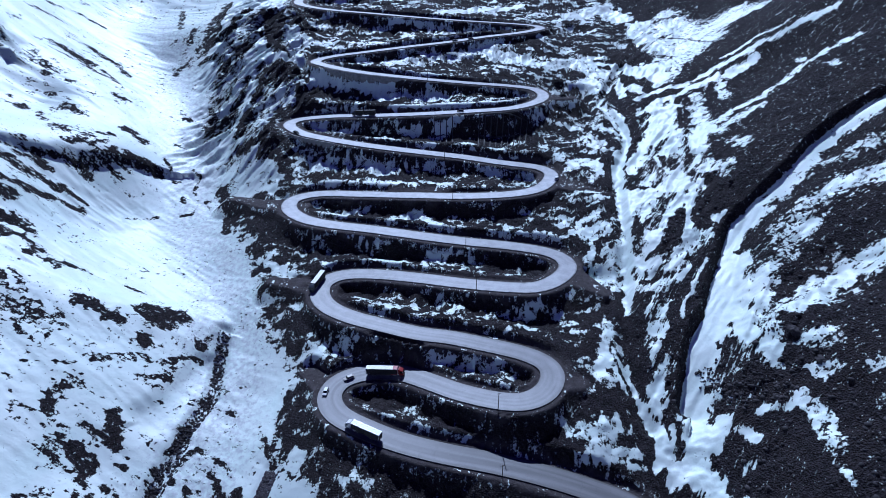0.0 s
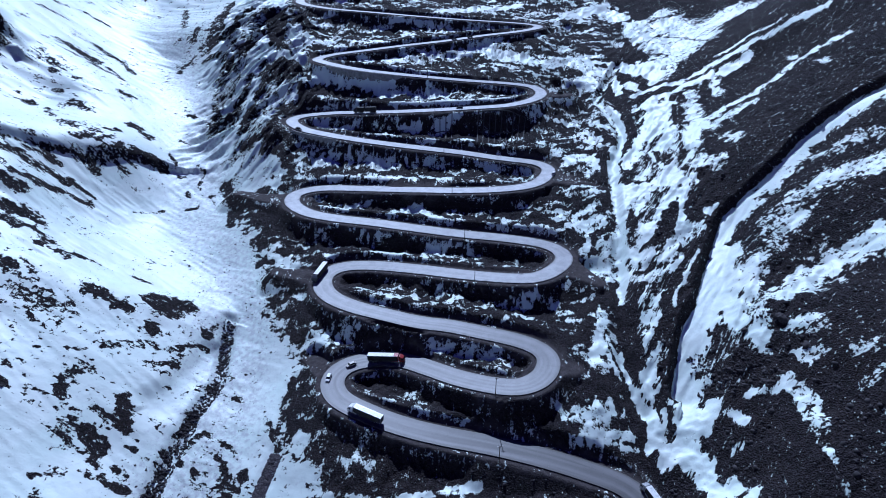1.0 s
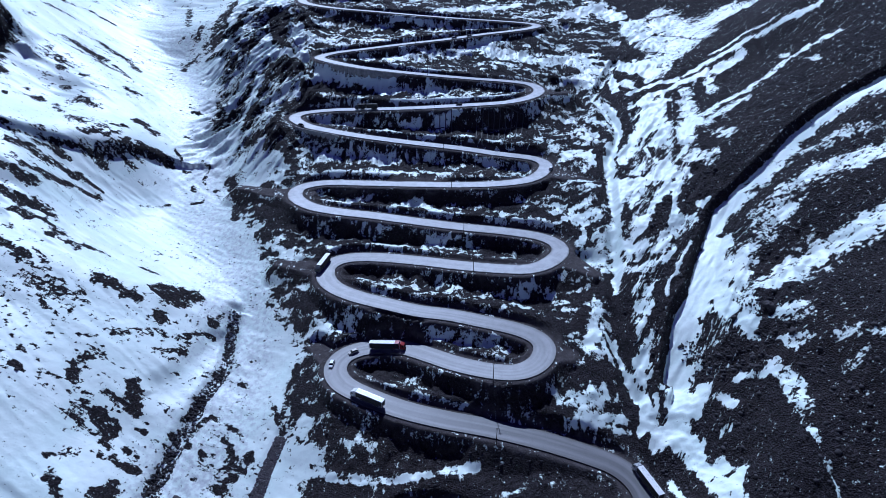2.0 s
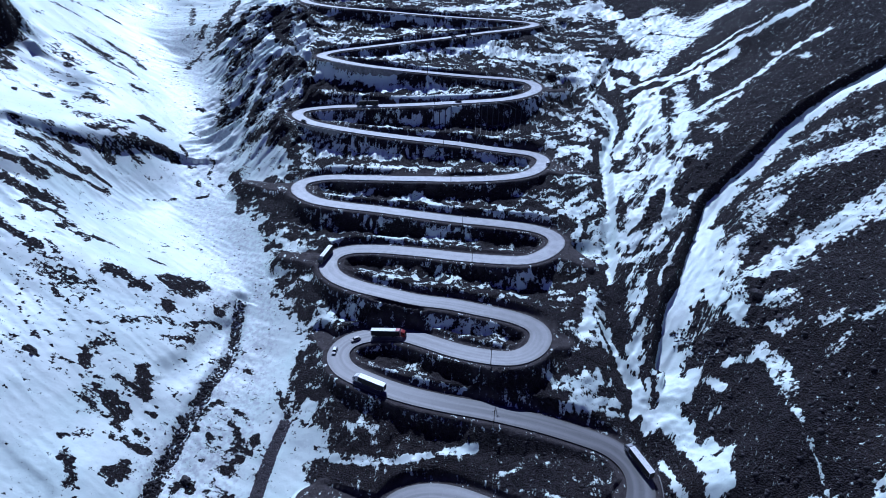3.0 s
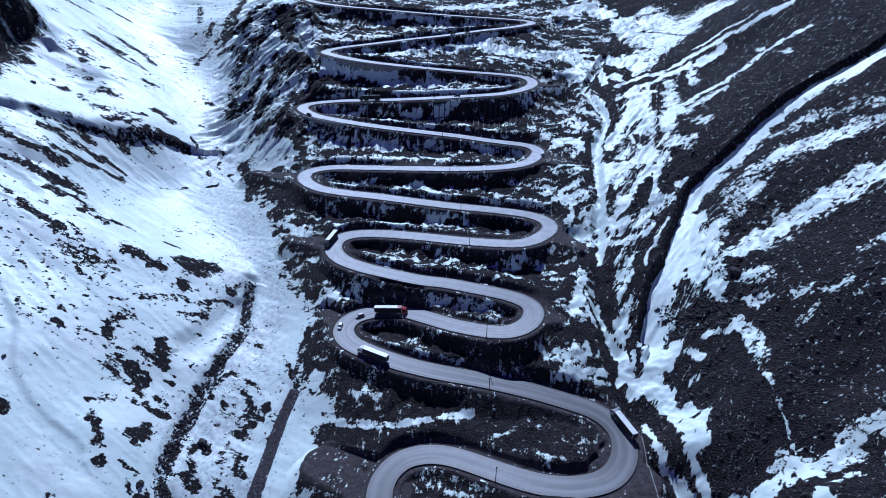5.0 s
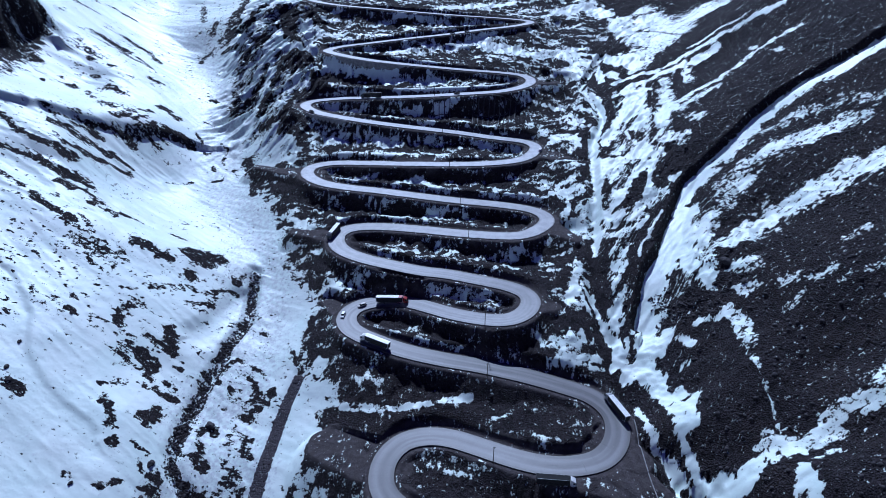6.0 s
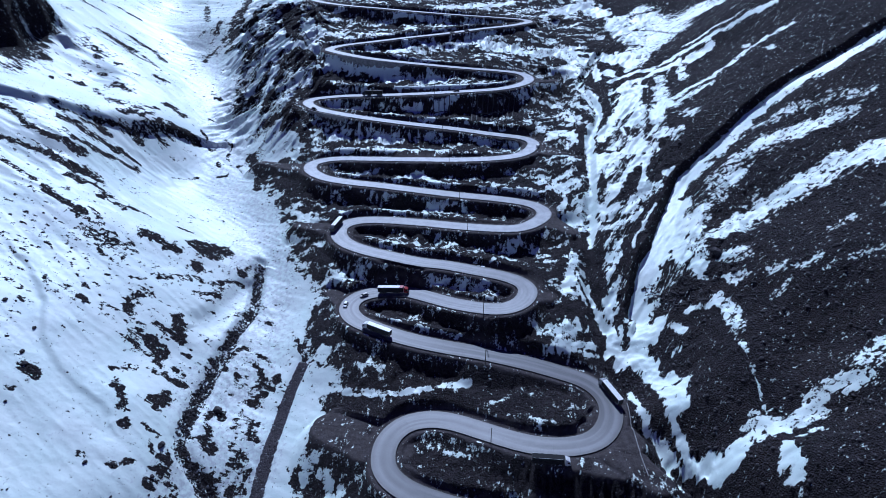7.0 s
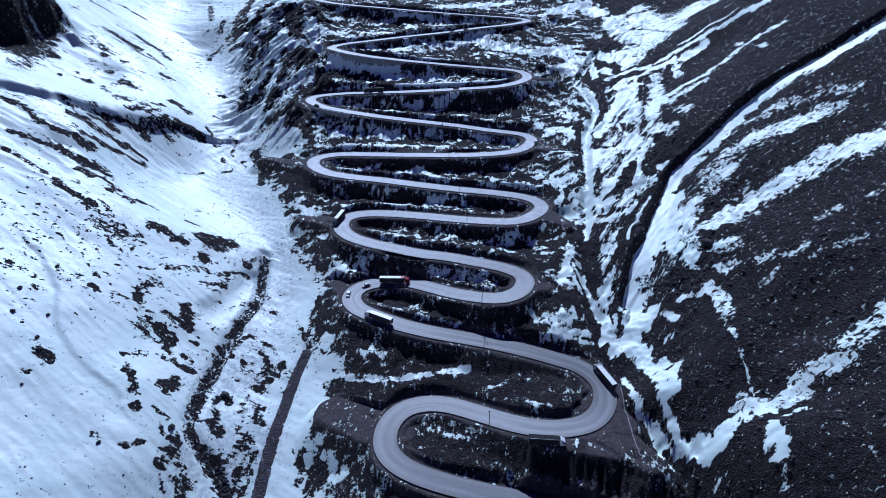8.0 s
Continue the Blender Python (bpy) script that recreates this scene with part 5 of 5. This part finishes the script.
def wheel(x, y, radius, width, parent, prefix="wheel"):
    w = part(prefix, drum(x, y, radius, radius, width, bevel=0.05), RUBBER, parent)
    out = 1 if y > 0 else -1
    part("rim", drum(x, y + out * width * 0.46, radius, radius * 0.58, width * 0.2, segments=12), RIM, w)
    return w


def truck(label, box, cab, roof, length=15.5, stripe=None, two_box=False):
    """A lorry with its trailer, nose towards +x, middle over the origin."""
    t = tagged(new("truck"), label, "truck", "lorries on the road")
    h, w = length / 2, 1.25
    part("chassis", block(-h + 0.2, h - 0.5, -0.45, 0.45, 0.75, 1.05), STEEL, t)
    part("cab", profile([(h - 2.2, 0.75), (h - 0.05, 0.75), (h, 1.7), (h - 0.3, 2.85), (h - 0.7, 3.1), (h - 1.9, 3.75), (h - 2.2, 3.75)], -1.2, 1.2, 0.08), cab, t, "tall lorry cab with a wind deflector")
    part("windscreen", profile([(h - 0.02, 1.82), (h + 0.03, 1.85), (h - 0.24, 2.78), (h - 0.3, 2.75)], -1.05, 1.05, 0), GLASS, t)
    for q in (-1, 1):
        part("side_window", block(h - 1.35, h - 0.5, q * 1.19, q * 1.225, 1.9, 2.65, 0.02), GLASS, t)
        part("mirror", block(h - 0.35, h - 0.2, q * 1.28, q * 1.5, 1.8, 2.6, 0.03), STEEL, t)
        part("headlight", block(h - 0.06, h + 0.03, q * 0.7, q * 1.1, 0.95, 1.2, 0.03), LAMP, t)
        part("fuel_tank", drum(h - 4.0, q * 0.95, 0.75, 0.32, 1.3, "X", 12, 0.04), SILVER, t)
        part("tail_light", block(-h - 0.04, -h + 0.05, q * 0.75, q * 1.1, 0.85, 1.0, 0.02), TAIL, t)
    part("bumper", block(h - 0.2, h + 0.08, -1.22, 1.22, 0.45, 0.85), STEEL, t)
    spans = [(-h, h - 2.6)] if not two_box else [(-h, -0.6), (0.4, h - 2.5)]
    for a, b in spans:
        body = part("cargo_box", block(a, b, -w, w, 1.12, 3.98, 0.05), box, t)
        part("roof_panel", block(a + 0.03, b - 0.03, -w + 0.03, w - 0.03, 3.96, 4.0, 0.01), roof, body, "pale trailer roof")
        part("door_frame", block(a - 0.05, a + 0.02, -w + 0.04, w - 0.04, 1.2, 3.95, 0.02), STEEL, body)
        for q in (-1, 1):
            # trailer sides coloured near black, in place of the shade on them
            part("shade_side", block(a + 0.15, b - 0.15, q * (w - 0.01), q * (w + 0.02), 1.3, 3.8, 0.01), CHARCOAL, body, "trailer side coloured dark as in shade")
            part("top_rail", block(a + 0.05, b - 0.05, q * (w - 0.01), q * (w + 0.035), 3.82, 3.96, 0.01), SILVER if box is not CHARCOAL else STEEL, body)
            part("side_skirt", block(a + 2.0, b - 3.0, q * (w - 0.03), q * (w + 0.02), 1.0, 1.3, 0.01), STEEL, body)
            if stripe:
                part("stripe", profile([(b - 3.4, 1.15), (b - 0.02, 1.15), (b - 0.02, 3.98), (b - 1.5, 3.98)], q * (w + 0.004), q * (w + 0.012), 0), stripe, body)
        if stripe:
            part("roof_stripe", block(b - 2.0, b - 0.02, -w + 0.03, w - 0.03, 4.0, 4.012, 0), stripe, body)
    for x in (h - 1.2, h - 4.6, h - 5.9, -h + 1.3, -h + 2.6, -h + 3.9):
        for q in (-1, 1):
            wheel(x, q * 1.02, 0.5, 0.36, t)
    return t


def car(label, colour, length=4.6, tall=1.6):
    """A passenger car, nose towards +x."""
    c = tagged(new("car"), label, "car", "cars on the road")
    h = length / 2
    part("body", profile([(-h, 0.35), (h, 0.35), (h, 0.75), (h - 0.9, 0.95), (-h + 0.2, 1.0), (-h, 0.85)], -0.9, 0.9, 0.08), colour, c)
    part("cabin_glass", profile([(-h + 0.3, 0.96), (h - 1.0, 0.92), (h - 1.7, tall - 0.06), (-h + 0.7, tall - 0.06)], -0.84, 0.84, 0.03, taper=0.14), GLASS, c)
    part("roof", block(-h + 0.65, h - 1.65, -0.72, 0.72, tall - 0.1, tall, 0.04), colour, c)
    for q in (-1, 1):
        part("headlight", block(h - 0.12, h + 0.02, q * 0.5, q * 0.82, 0.62, 0.78, 0.02), LAMP, c)
        part("tail_light", block(-h - 0.02, -h + 0.1, q * 0.55, q * 0.85, 0.7, 0.86, 0.02), TAIL, c)
        part("mirror", block(h - 1.6, h - 1.45, q * 0.9, q * 1.04, 0.95, 1.08, 0.02), colour, c)
        for x in (h - 0.85, -h + 0.85):
            wheel(x, q * 0.8, 0.34, 0.22, c)
    return c


def ground_spot(x, y):
    return float(ground_height(np.array([float(x)]), np.array([float(y)]))[0][0])


def on_road(s, off, uphill=True):
    """The pose on the concrete at s metres along the road, off metres left of its middle, heading up or down it."""
    x, y, z = (float(np.interp(s, ROAD_S, q)) for q in (ROAD[:, 0], ROAD[:, 1], ROAD_Z))
    dx, dy, dz = (float(np.interp(s + 4, ROAD_S, q) - np.interp(s - 4, ROAD_S, q)) for q in (ROAD[:, 0], ROAD[:, 1], ROAD_Z))
    ln = math.hypot(dx, dy)
    x, y = x - dy / ln * off, y + dx / ln * off
    yaw, slope = math.degrees(math.atan2(dy, dx)), math.degrees(math.atan2(dz, ln))
    return pose(x, y, z + 0.075, 0, -slope, yaw) if uphill else pose(x, y, z + 0.075, 0, slope, yaw + 180)


truck("lorry with a white-roofed trailer, sides coloured as in shade", WHITE, WHITE, WHITE).matrix_world = on_road(510, 2.4)
truck("red lorry with a white-roofed trailer and red flash", WHITE, RED, WHITE, 16.5, RED).matrix_world = on_road(566, -2.3)
truck("dark lorry with a black trailer and pale roof", CHARCOAL, NAVY, WHITE, 15.0).matrix_world = on_road(782, 2.2, False)
truck("white lorry with a white-roofed container trailer", WHITE, SILVER, WHITE, 15.5).matrix_world = on_road(397, -2.7)
truck("lorry with a black trailer, parked on gravel", TARPAULIN, WHITE, TARPAULIN, 15.0).matrix_world = pose(44.3, 97.6, ground_spot(44.3, 97.6) + 0.02, 0, 0, -5)
truck("dark lorry pulling a second box trailer", CHARCOAL, NAVY, CHARCOAL, 16.5, two_box=True).matrix_world = on_road(1526, -1.0, False)
for _label, _paint, _s, _off, _up in (
        ("small white car with dark windows", WHITE, 537.5, 2.0, False), ("white sport utility car with dark windows", BEIGE, 549, -1.2, False),
        ("black car on the outside of a bend", CHARCOAL, 1449, 3.4, False), ("black car on the road", CHARCOAL, 1593, -0.4, False),
        ("white car rounding a bend", WHITE, 1270, -3.6, True), ("dark blue car on the high road", NAVY, 1974, -2.0, True),
        ("dark car following another on the high road", CHARCOAL, 1988, -2.4, True)):
    car(_label, _paint).matrix_world = on_road(_s, _off, _up)


# ---- poles ----
def utility_pole(height):
    p = tagged(new("utility_pole"), "tall thin dark pole with a short crossarm", "utility pole", "poles up the mountainside")
    part("post", drum(0, 0, height / 2 - 0.4, 0.19, height + 0.8, "Z", 10, radius2=0.12), TIMBER, p)
    arm = part("crossarm", block(-0.9, 0.9, -0.06, 0.06, height - 0.5, height - 0.36, 0.015), TIMBER, p)
    for x in (-0.8, 0.0, 0.8):
        part("insulator", drum(x, 0, height - 0.26, 0.07, 0.2, "Z", 8), SILVER, arm)
    part("brace", block(-0.5, 0.5, -0.03, 0.03, height - 0.95, height - 0.9, 0.0), TIMBER, p)
    return p


_pole = utility_pole(9.0)
_first = True
for _x, _y in ((21.4, 149.9), (21.6, 110.4), (21.5, 174.0), (15.9, 240.0), (11.9, 272.6), (5.6, 311.5), (0.9, 354.5), (-5.4, 398.5), (-11.3, 439.0), (-22.6, 494.0)):
    _m = pose(_x, _y, ground_spot(_x, _y), 0, 0, 12)
    if _first:
        _pole.matrix_world, _first = _m, False
    else:
        copy_thing(_pole, _m)


# ---- retaining walls and the concrete lattice on the slope ----
def wall_panel(s0, s1, off, height):
    """One bay of wall along the road's edge: battered face, coping on top."""
    bm = bmesh.new()
    rings = []
    for s in np.linspace(s0, s1, 4):
        x, y, z = (float(np.interp(s, ROAD_S, q)) for q in (ROAD[:, 0], ROAD[:, 1], ROAD_Z))
        dx, dy = (float(np.interp(s + 1.5, ROAD_S, q) - np.interp(s - 1.5, ROAD_S, q)) for q in (ROAD[:, 0], ROAD[:, 1]))
        ln = math.hypot(dx, dy)
        nx, ny = -dy / ln, dx / ln
        ring = [(off - 0.5, 0.45), (off + 0.15, 0.45), (off + 0.15, 0.15), (off, 0.1), (off + height * 0.12, -height), (off - 0.5, -height)]
        rings.append([bm.verts.new((x + nx * w, y + ny * w, z + u)) for w, u in ring])
    for a, b in zip(rings, rings[1:]):
        for k in range(6):
            bm.faces.new((a[k], a[(k + 1) % 6], b[(k + 1) % 6], b[k]))
    bm.faces.new(rings[0])
    bm.faces.new(rings[-1][::-1])
    return bm


for _a0, _a1 in WALLS:
    _wall = tagged(new("retaining_wall"), "grey concrete retaining wall holding up the road's edge", "retaining wall", kind="structure")
    _many = int((_a1 - _a0) / 6)
    for _k in range(_many):
        _q0, _q1 = _a0 + (_a1 - _a0) * _k / _many, _a0 + (_a1 - _a0) * (_k + 1) / _many - 0.06
        part("panel", wall_panel(_q0, _q1, BENCH + 0.25, 6.5), WALLING, _wall)


def beam(a, b, width, proud):
    """A concrete beam lying on the slope from a to b (plan points), following the ground."""
    n = 7
    bm, rings = bmesh.new(), []
    d = Vector((b[0] - a[0], b[1] - a[1], 0)).normalized()
    side = Vector((-d.y, d.x, 0)) * width / 2
    for k in range(n):
        x, y = a[0] + (b[0] - a[0]) * k / (n - 1), a[1] + (b[1] - a[1]) * k / (n - 1)
        p = Vector((x, y, ground_spot(x, y)))
        rings.append([bm.verts.new(p + q) for q in (side + Vector((0, 0, proud)), -side + Vector((0, 0, proud)), -side - Vector((0, 0, 0.6)), side - Vector((0, 0, 0.6)))])
    for r, s in zip(rings, rings[1:]):
        for k in range(4):
            bm.faces.new((r[k], r[(k + 1) % 4], s[(k + 1) % 4], s[k]))
    bm.faces.new(rings[0])
    bm.faces.new(rings[-1][::-1])
    return bm


for _x0, _x1, _bays, _y0, _y1 in ((24.5, 57.0, 8, 391.0, 369.0), (-6.0, 6.5, 3, 392.0, 374.0)):
    _lat = tagged(new("slope_lattice"), "concrete slope lattice of ribs over dark panels", "slope lattice", kind="structure")
    _xs = np.linspace(_x0, _x1, _bays + 1)
    for _x in _xs:
        part("rib", beam((_x, _y0), (_x * 0.93, _y1), 0.6, 0.45), OLD_CONCRETE, _lat)
    for _y in (_y0, (_y0 + _y1) / 2 + 2):
        part("cross_beam", beam((_x0, _y), (_x1, _y), 0.5, 0.35), OLD_CONCRETE, _lat)


# ---- small things along the road ----
def edge_post():
    p = tagged(new("marker_post"), "short pale roadside marker post", "marker post", "posts along the road")
    part("shaft", block(-0.09, 0.09, -0.07, 0.07, -0.3, 1.05, 0.02), WHITE, p)
    part("cap", block(-0.1, 0.1, -0.08, 0.08, 1.05, 1.15, 0.02), RED, p)
    return p


_post = edge_post()
_first = True
for _s, _off in ((478, -6.3), (600, -6.3), (640, -6.4), (445, -6.2), (690, 6.3), (730, 6.4), (330, 6.3), (835, -6.3)):
    _m = on_road(_s, _off)
    _m.translation.z = ground_spot(_m.translation.x, _m.translation.y)
    if _first:
        _post.matrix_world, _first = Matrix.Translation(_m.translation), False
    else:
        copy_thing(_post, Matrix.Translation(_m.translation))


def kerb_run(points, width, proud):
    """A low concrete kerb of short pieces along a plan line, lying on the ground."""
    k = tagged(new("drain_kerb"), "low concrete drain kerb along the gravel", "kerb", kind="structure")
    line, _, _ = spline(points, 3.0)
    for a, b in zip(line, line[1:]):
        c = b + (a - b) * 0.02
        part("kerb_stone", beam((float(a[0]), float(a[1])), (float(c[0]), float(c[1])), width, proud), WALLING, k)


kerb_run(((82.8, 129.4), (81.4, 115), (80.5, 101.6), (80.4, 88)), 0.35, 0.3)
car("black van parked on gravel outside a bend", CHARCOAL, 5.0, 1.9).matrix_world = pose(86, 424, ground_spot(86, 424), 0, 0, 10)


# ---- stones ----
def rock_mesh(name, places, seed, flat=0.75, stone=STONE):
    """Many rough stones in one mesh: places is an array of x, y, z, size."""
    rng = np.random.default_rng(seed)
    bm = bmesh.new()
    bmesh.ops.create_icosphere(bm, subdivisions=1, radius=1)
    base = np.array([v.co for v in bm.verts])
    tri = np.array([[v.index for v in f.verts] for f in bm.faces], np.int32)
    bm.free()
    n, k = len(places), len(base)
    jag = 1 + 0.55 * (rng.random((n, k, 1)) - 0.5)
    size = places[:, 3][:, None, None] * (0.7 + 0.6 * rng.random((n, 1, 3))) * np.array([1, 1, flat])
    turn = rng.random(n) * 6.283
    c, s = np.cos(turn)[:, None], np.sin(turn)[:, None]
    v = base[None] * jag * size
    v = np.stack([v[..., 0] * c - v[..., 1] * s, v[..., 0] * s + v[..., 1] * c, v[..., 2]], -1) + places[:, None, :3]
    me = bpy.data.meshes.new(name)
    faces = (tri[None] + (np.arange(n) * k)[:, None, None]).reshape(-1, 3).astype(np.int32)
    me.vertices.add(n * k)
    me.vertices.foreach_set("co", v.astype(np.float32).reshape(-1))
    me.loops.add(faces.size)
    me.loops.foreach_set("vertex_index", faces.reshape(-1))
    me.polygons.add(len(faces))
    me.polygons.foreach_set("loop_start", np.arange(0, faces.size, 3, dtype=np.int32))
    me.update()
    me.materials.append(stone)
    return me


def strewn(name, label, x, y, size, seed, sink=0.15, clear=1.5, dark_only=False, clustered=False, stone=STONE):
    """Stones lying on the ground at x, y, none on the road; dark_only: where no snow lies."""
    z, dist, level = ground_height(x, y)
    keep = level > BENCH + clear
    if dark_only:
        keep &= snow_cover(x, y, z, dist, level)[0] < 0.42
    if clustered == "loose":
        keep &= fbm(x, y, 9, 2, 92) > -0.15
    elif clustered:
        keep &= fbm(x, y, 13, 3, 91) > 0.42
    places = np.column_stack([x, y, z - sink * size, size])[keep]
    return tagged(new(name, rock_mesh(name, places, seed, stone=stone)), label, "stones", kind="stuff")


def along(points, count, half, rng):
    """Random places on a strip along a plan line."""
    line, s, _ = spline(points, 1.0)
    q = rng.random(count) * (len(line) - 2)
    i = q.astype(int)
    d = line[i + 1] - line[i]
    off = (rng.random(count) * 2 - 1) * half
    p = line[i] + d * (q - i)[:, None]
    ln = np.hypot(d[:, 0], d[:, 1]) + 1e-9
    return p[:, 0] - d[:, 1] / ln * off, p[:, 1] + d[:, 0] / ln * off


_rng = np.random.default_rng(5)
_many = 20000
strewn("scree", "loose dark scree stones on the bare slope", 84 + 130 * _rng.random(_many), 66 + 230 * _rng.random(_many), 0.14 + 0.9 * _rng.random(_many) ** 9.0, 6, dark_only=True)
_many = 12000
strewn("hillside_rubble", "broken stone on the banks between the road's legs", -90 + 180 * _rng.random(_many), 75 + 300 * _rng.random(_many), 0.14 + 0.5 * _rng.random(_many) ** 4.0, 7, dark_only=True)
strewn("channel_rubble", "channel packed with grey broken stone", *along(DITCH, 6200, 2.7, _rng), 0.2 + 0.3 * _rng.random(6200), 8, 0.0, 0.5, stone=PALE_STONE)
strewn("stream_boulders", "dark boulders lining a snowed-in stream", *along(STREAM, 2200, 2.8, _rng), 0.2 + 0.6 * _rng.random(2200) ** 2, 9, 0.1, 0.5)
_many = 9000
strewn("snow_stones", "dark stones poking through the snow", -210 + 135 * _rng.random(_many), 66 + 230 * _rng.random(_many), 0.10 + 0.5 * _rng.random(_many) ** 6, 10, 0.35, clustered=True)


_many = 900
strewn("boulder_field", "brown boulders crowded in old snow", 104 + 30 * _rng.random(_many), 166 + 26 * _rng.random(_many), 0.25 + 0.75 * _rng.random(_many) ** 2.5, 12, 0.2, clustered="loose")


def boulder(x, y, size, label, seed):
    """One big rock, cracked into facets, sunk a little into the slope."""
    rng = random.Random(seed)
    bm = bmesh.new()
    bmesh.ops.create_icosphere(bm, subdivisions=3, radius=1)
    off = Vector((rng.random() * 50, rng.random() * 50, rng.random() * 50))
    for v in bm.verts:
        n = v.co.normalized()
        r = 1 + 0.35 * noise.noise(n * 1.3 + off) + 0.18 * noise.cell(n * 2.2 + off) + 0.08 * noise.noise(n * 5 + off)
        v.co = Vector((n.x * r * 1.15, n.y * r * 0.9, n.z * r * 0.75)) * size
    me = bpy.data.meshes.new("boulder")
    bm.to_mesh(me)
    bm.free()
    me.materials.append(STONE)
    ob = tagged(new("boulder", me), label, "boulder", "big boulders")
    ob.matrix_world = pose(x, y, ground_spot(x, y) - 0.05 * size, 0, 0, rng.random() * 360)


boulder(136, 187, 2.5, "big dark boulder on the scree", 0)
boulder(139, 172, 1.7, "big dark boulder on the scree", 1)
boulder(125, 170, 1.2, "big dark boulder on the scree", 2)
boulder(124, 189, 1.3, "big dark boulder on the scree", 3)
boulder(143, 193, 1.0, "big dark boulder on the scree", 4)
boulder(-167, 164, 0.8, "dark boulder half sunk in the snow", 5)
boulder(-175, 130, 1.0, "dark boulder half sunk in the snow", 6)
boulder(-172, 125, 1.1, "dark boulder half sunk in the snow", 7)
boulder(-192, 151, 1.0, "dark boulder half sunk in the snow", 8)
boulder(-188, 138, 1.1, "dark boulder half sunk in the snow", 9)
boulder(-177, 143, 0.8, "dark boulder half sunk in the snow", 10)
boulder(-170, 108, 0.6, "dark boulder half sunk in the snow", 11)
boulder(-137, 95, 0.9, "dark boulder half sunk in the snow", 12)
boulder(-128, 97, 0.8, "dark boulder half sunk in the snow", 13)
boulder(-102, 137, 1.9, "dark boulder half sunk in the snow", 14)
boulder(-116, 111, 1.5, "dark boulder half sunk in the snow", 15)
boulder(-115, 98, 0.9, "dark boulder half sunk in the snow", 16)
boulder(-274, 353, 2.0, "dark boulder half sunk in the snow", 17)
boulder(-263, 368, 1.7, "dark boulder half sunk in the snow", 18)
boulder(-210, 361, 1.3, "dark boulder half sunk in the snow", 19)
boulder(-183, 418, 1.4, "dark boulder half sunk in the snow", 20)
boulder(108, 353, 1.2, "big dark boulder on the scree", 21)
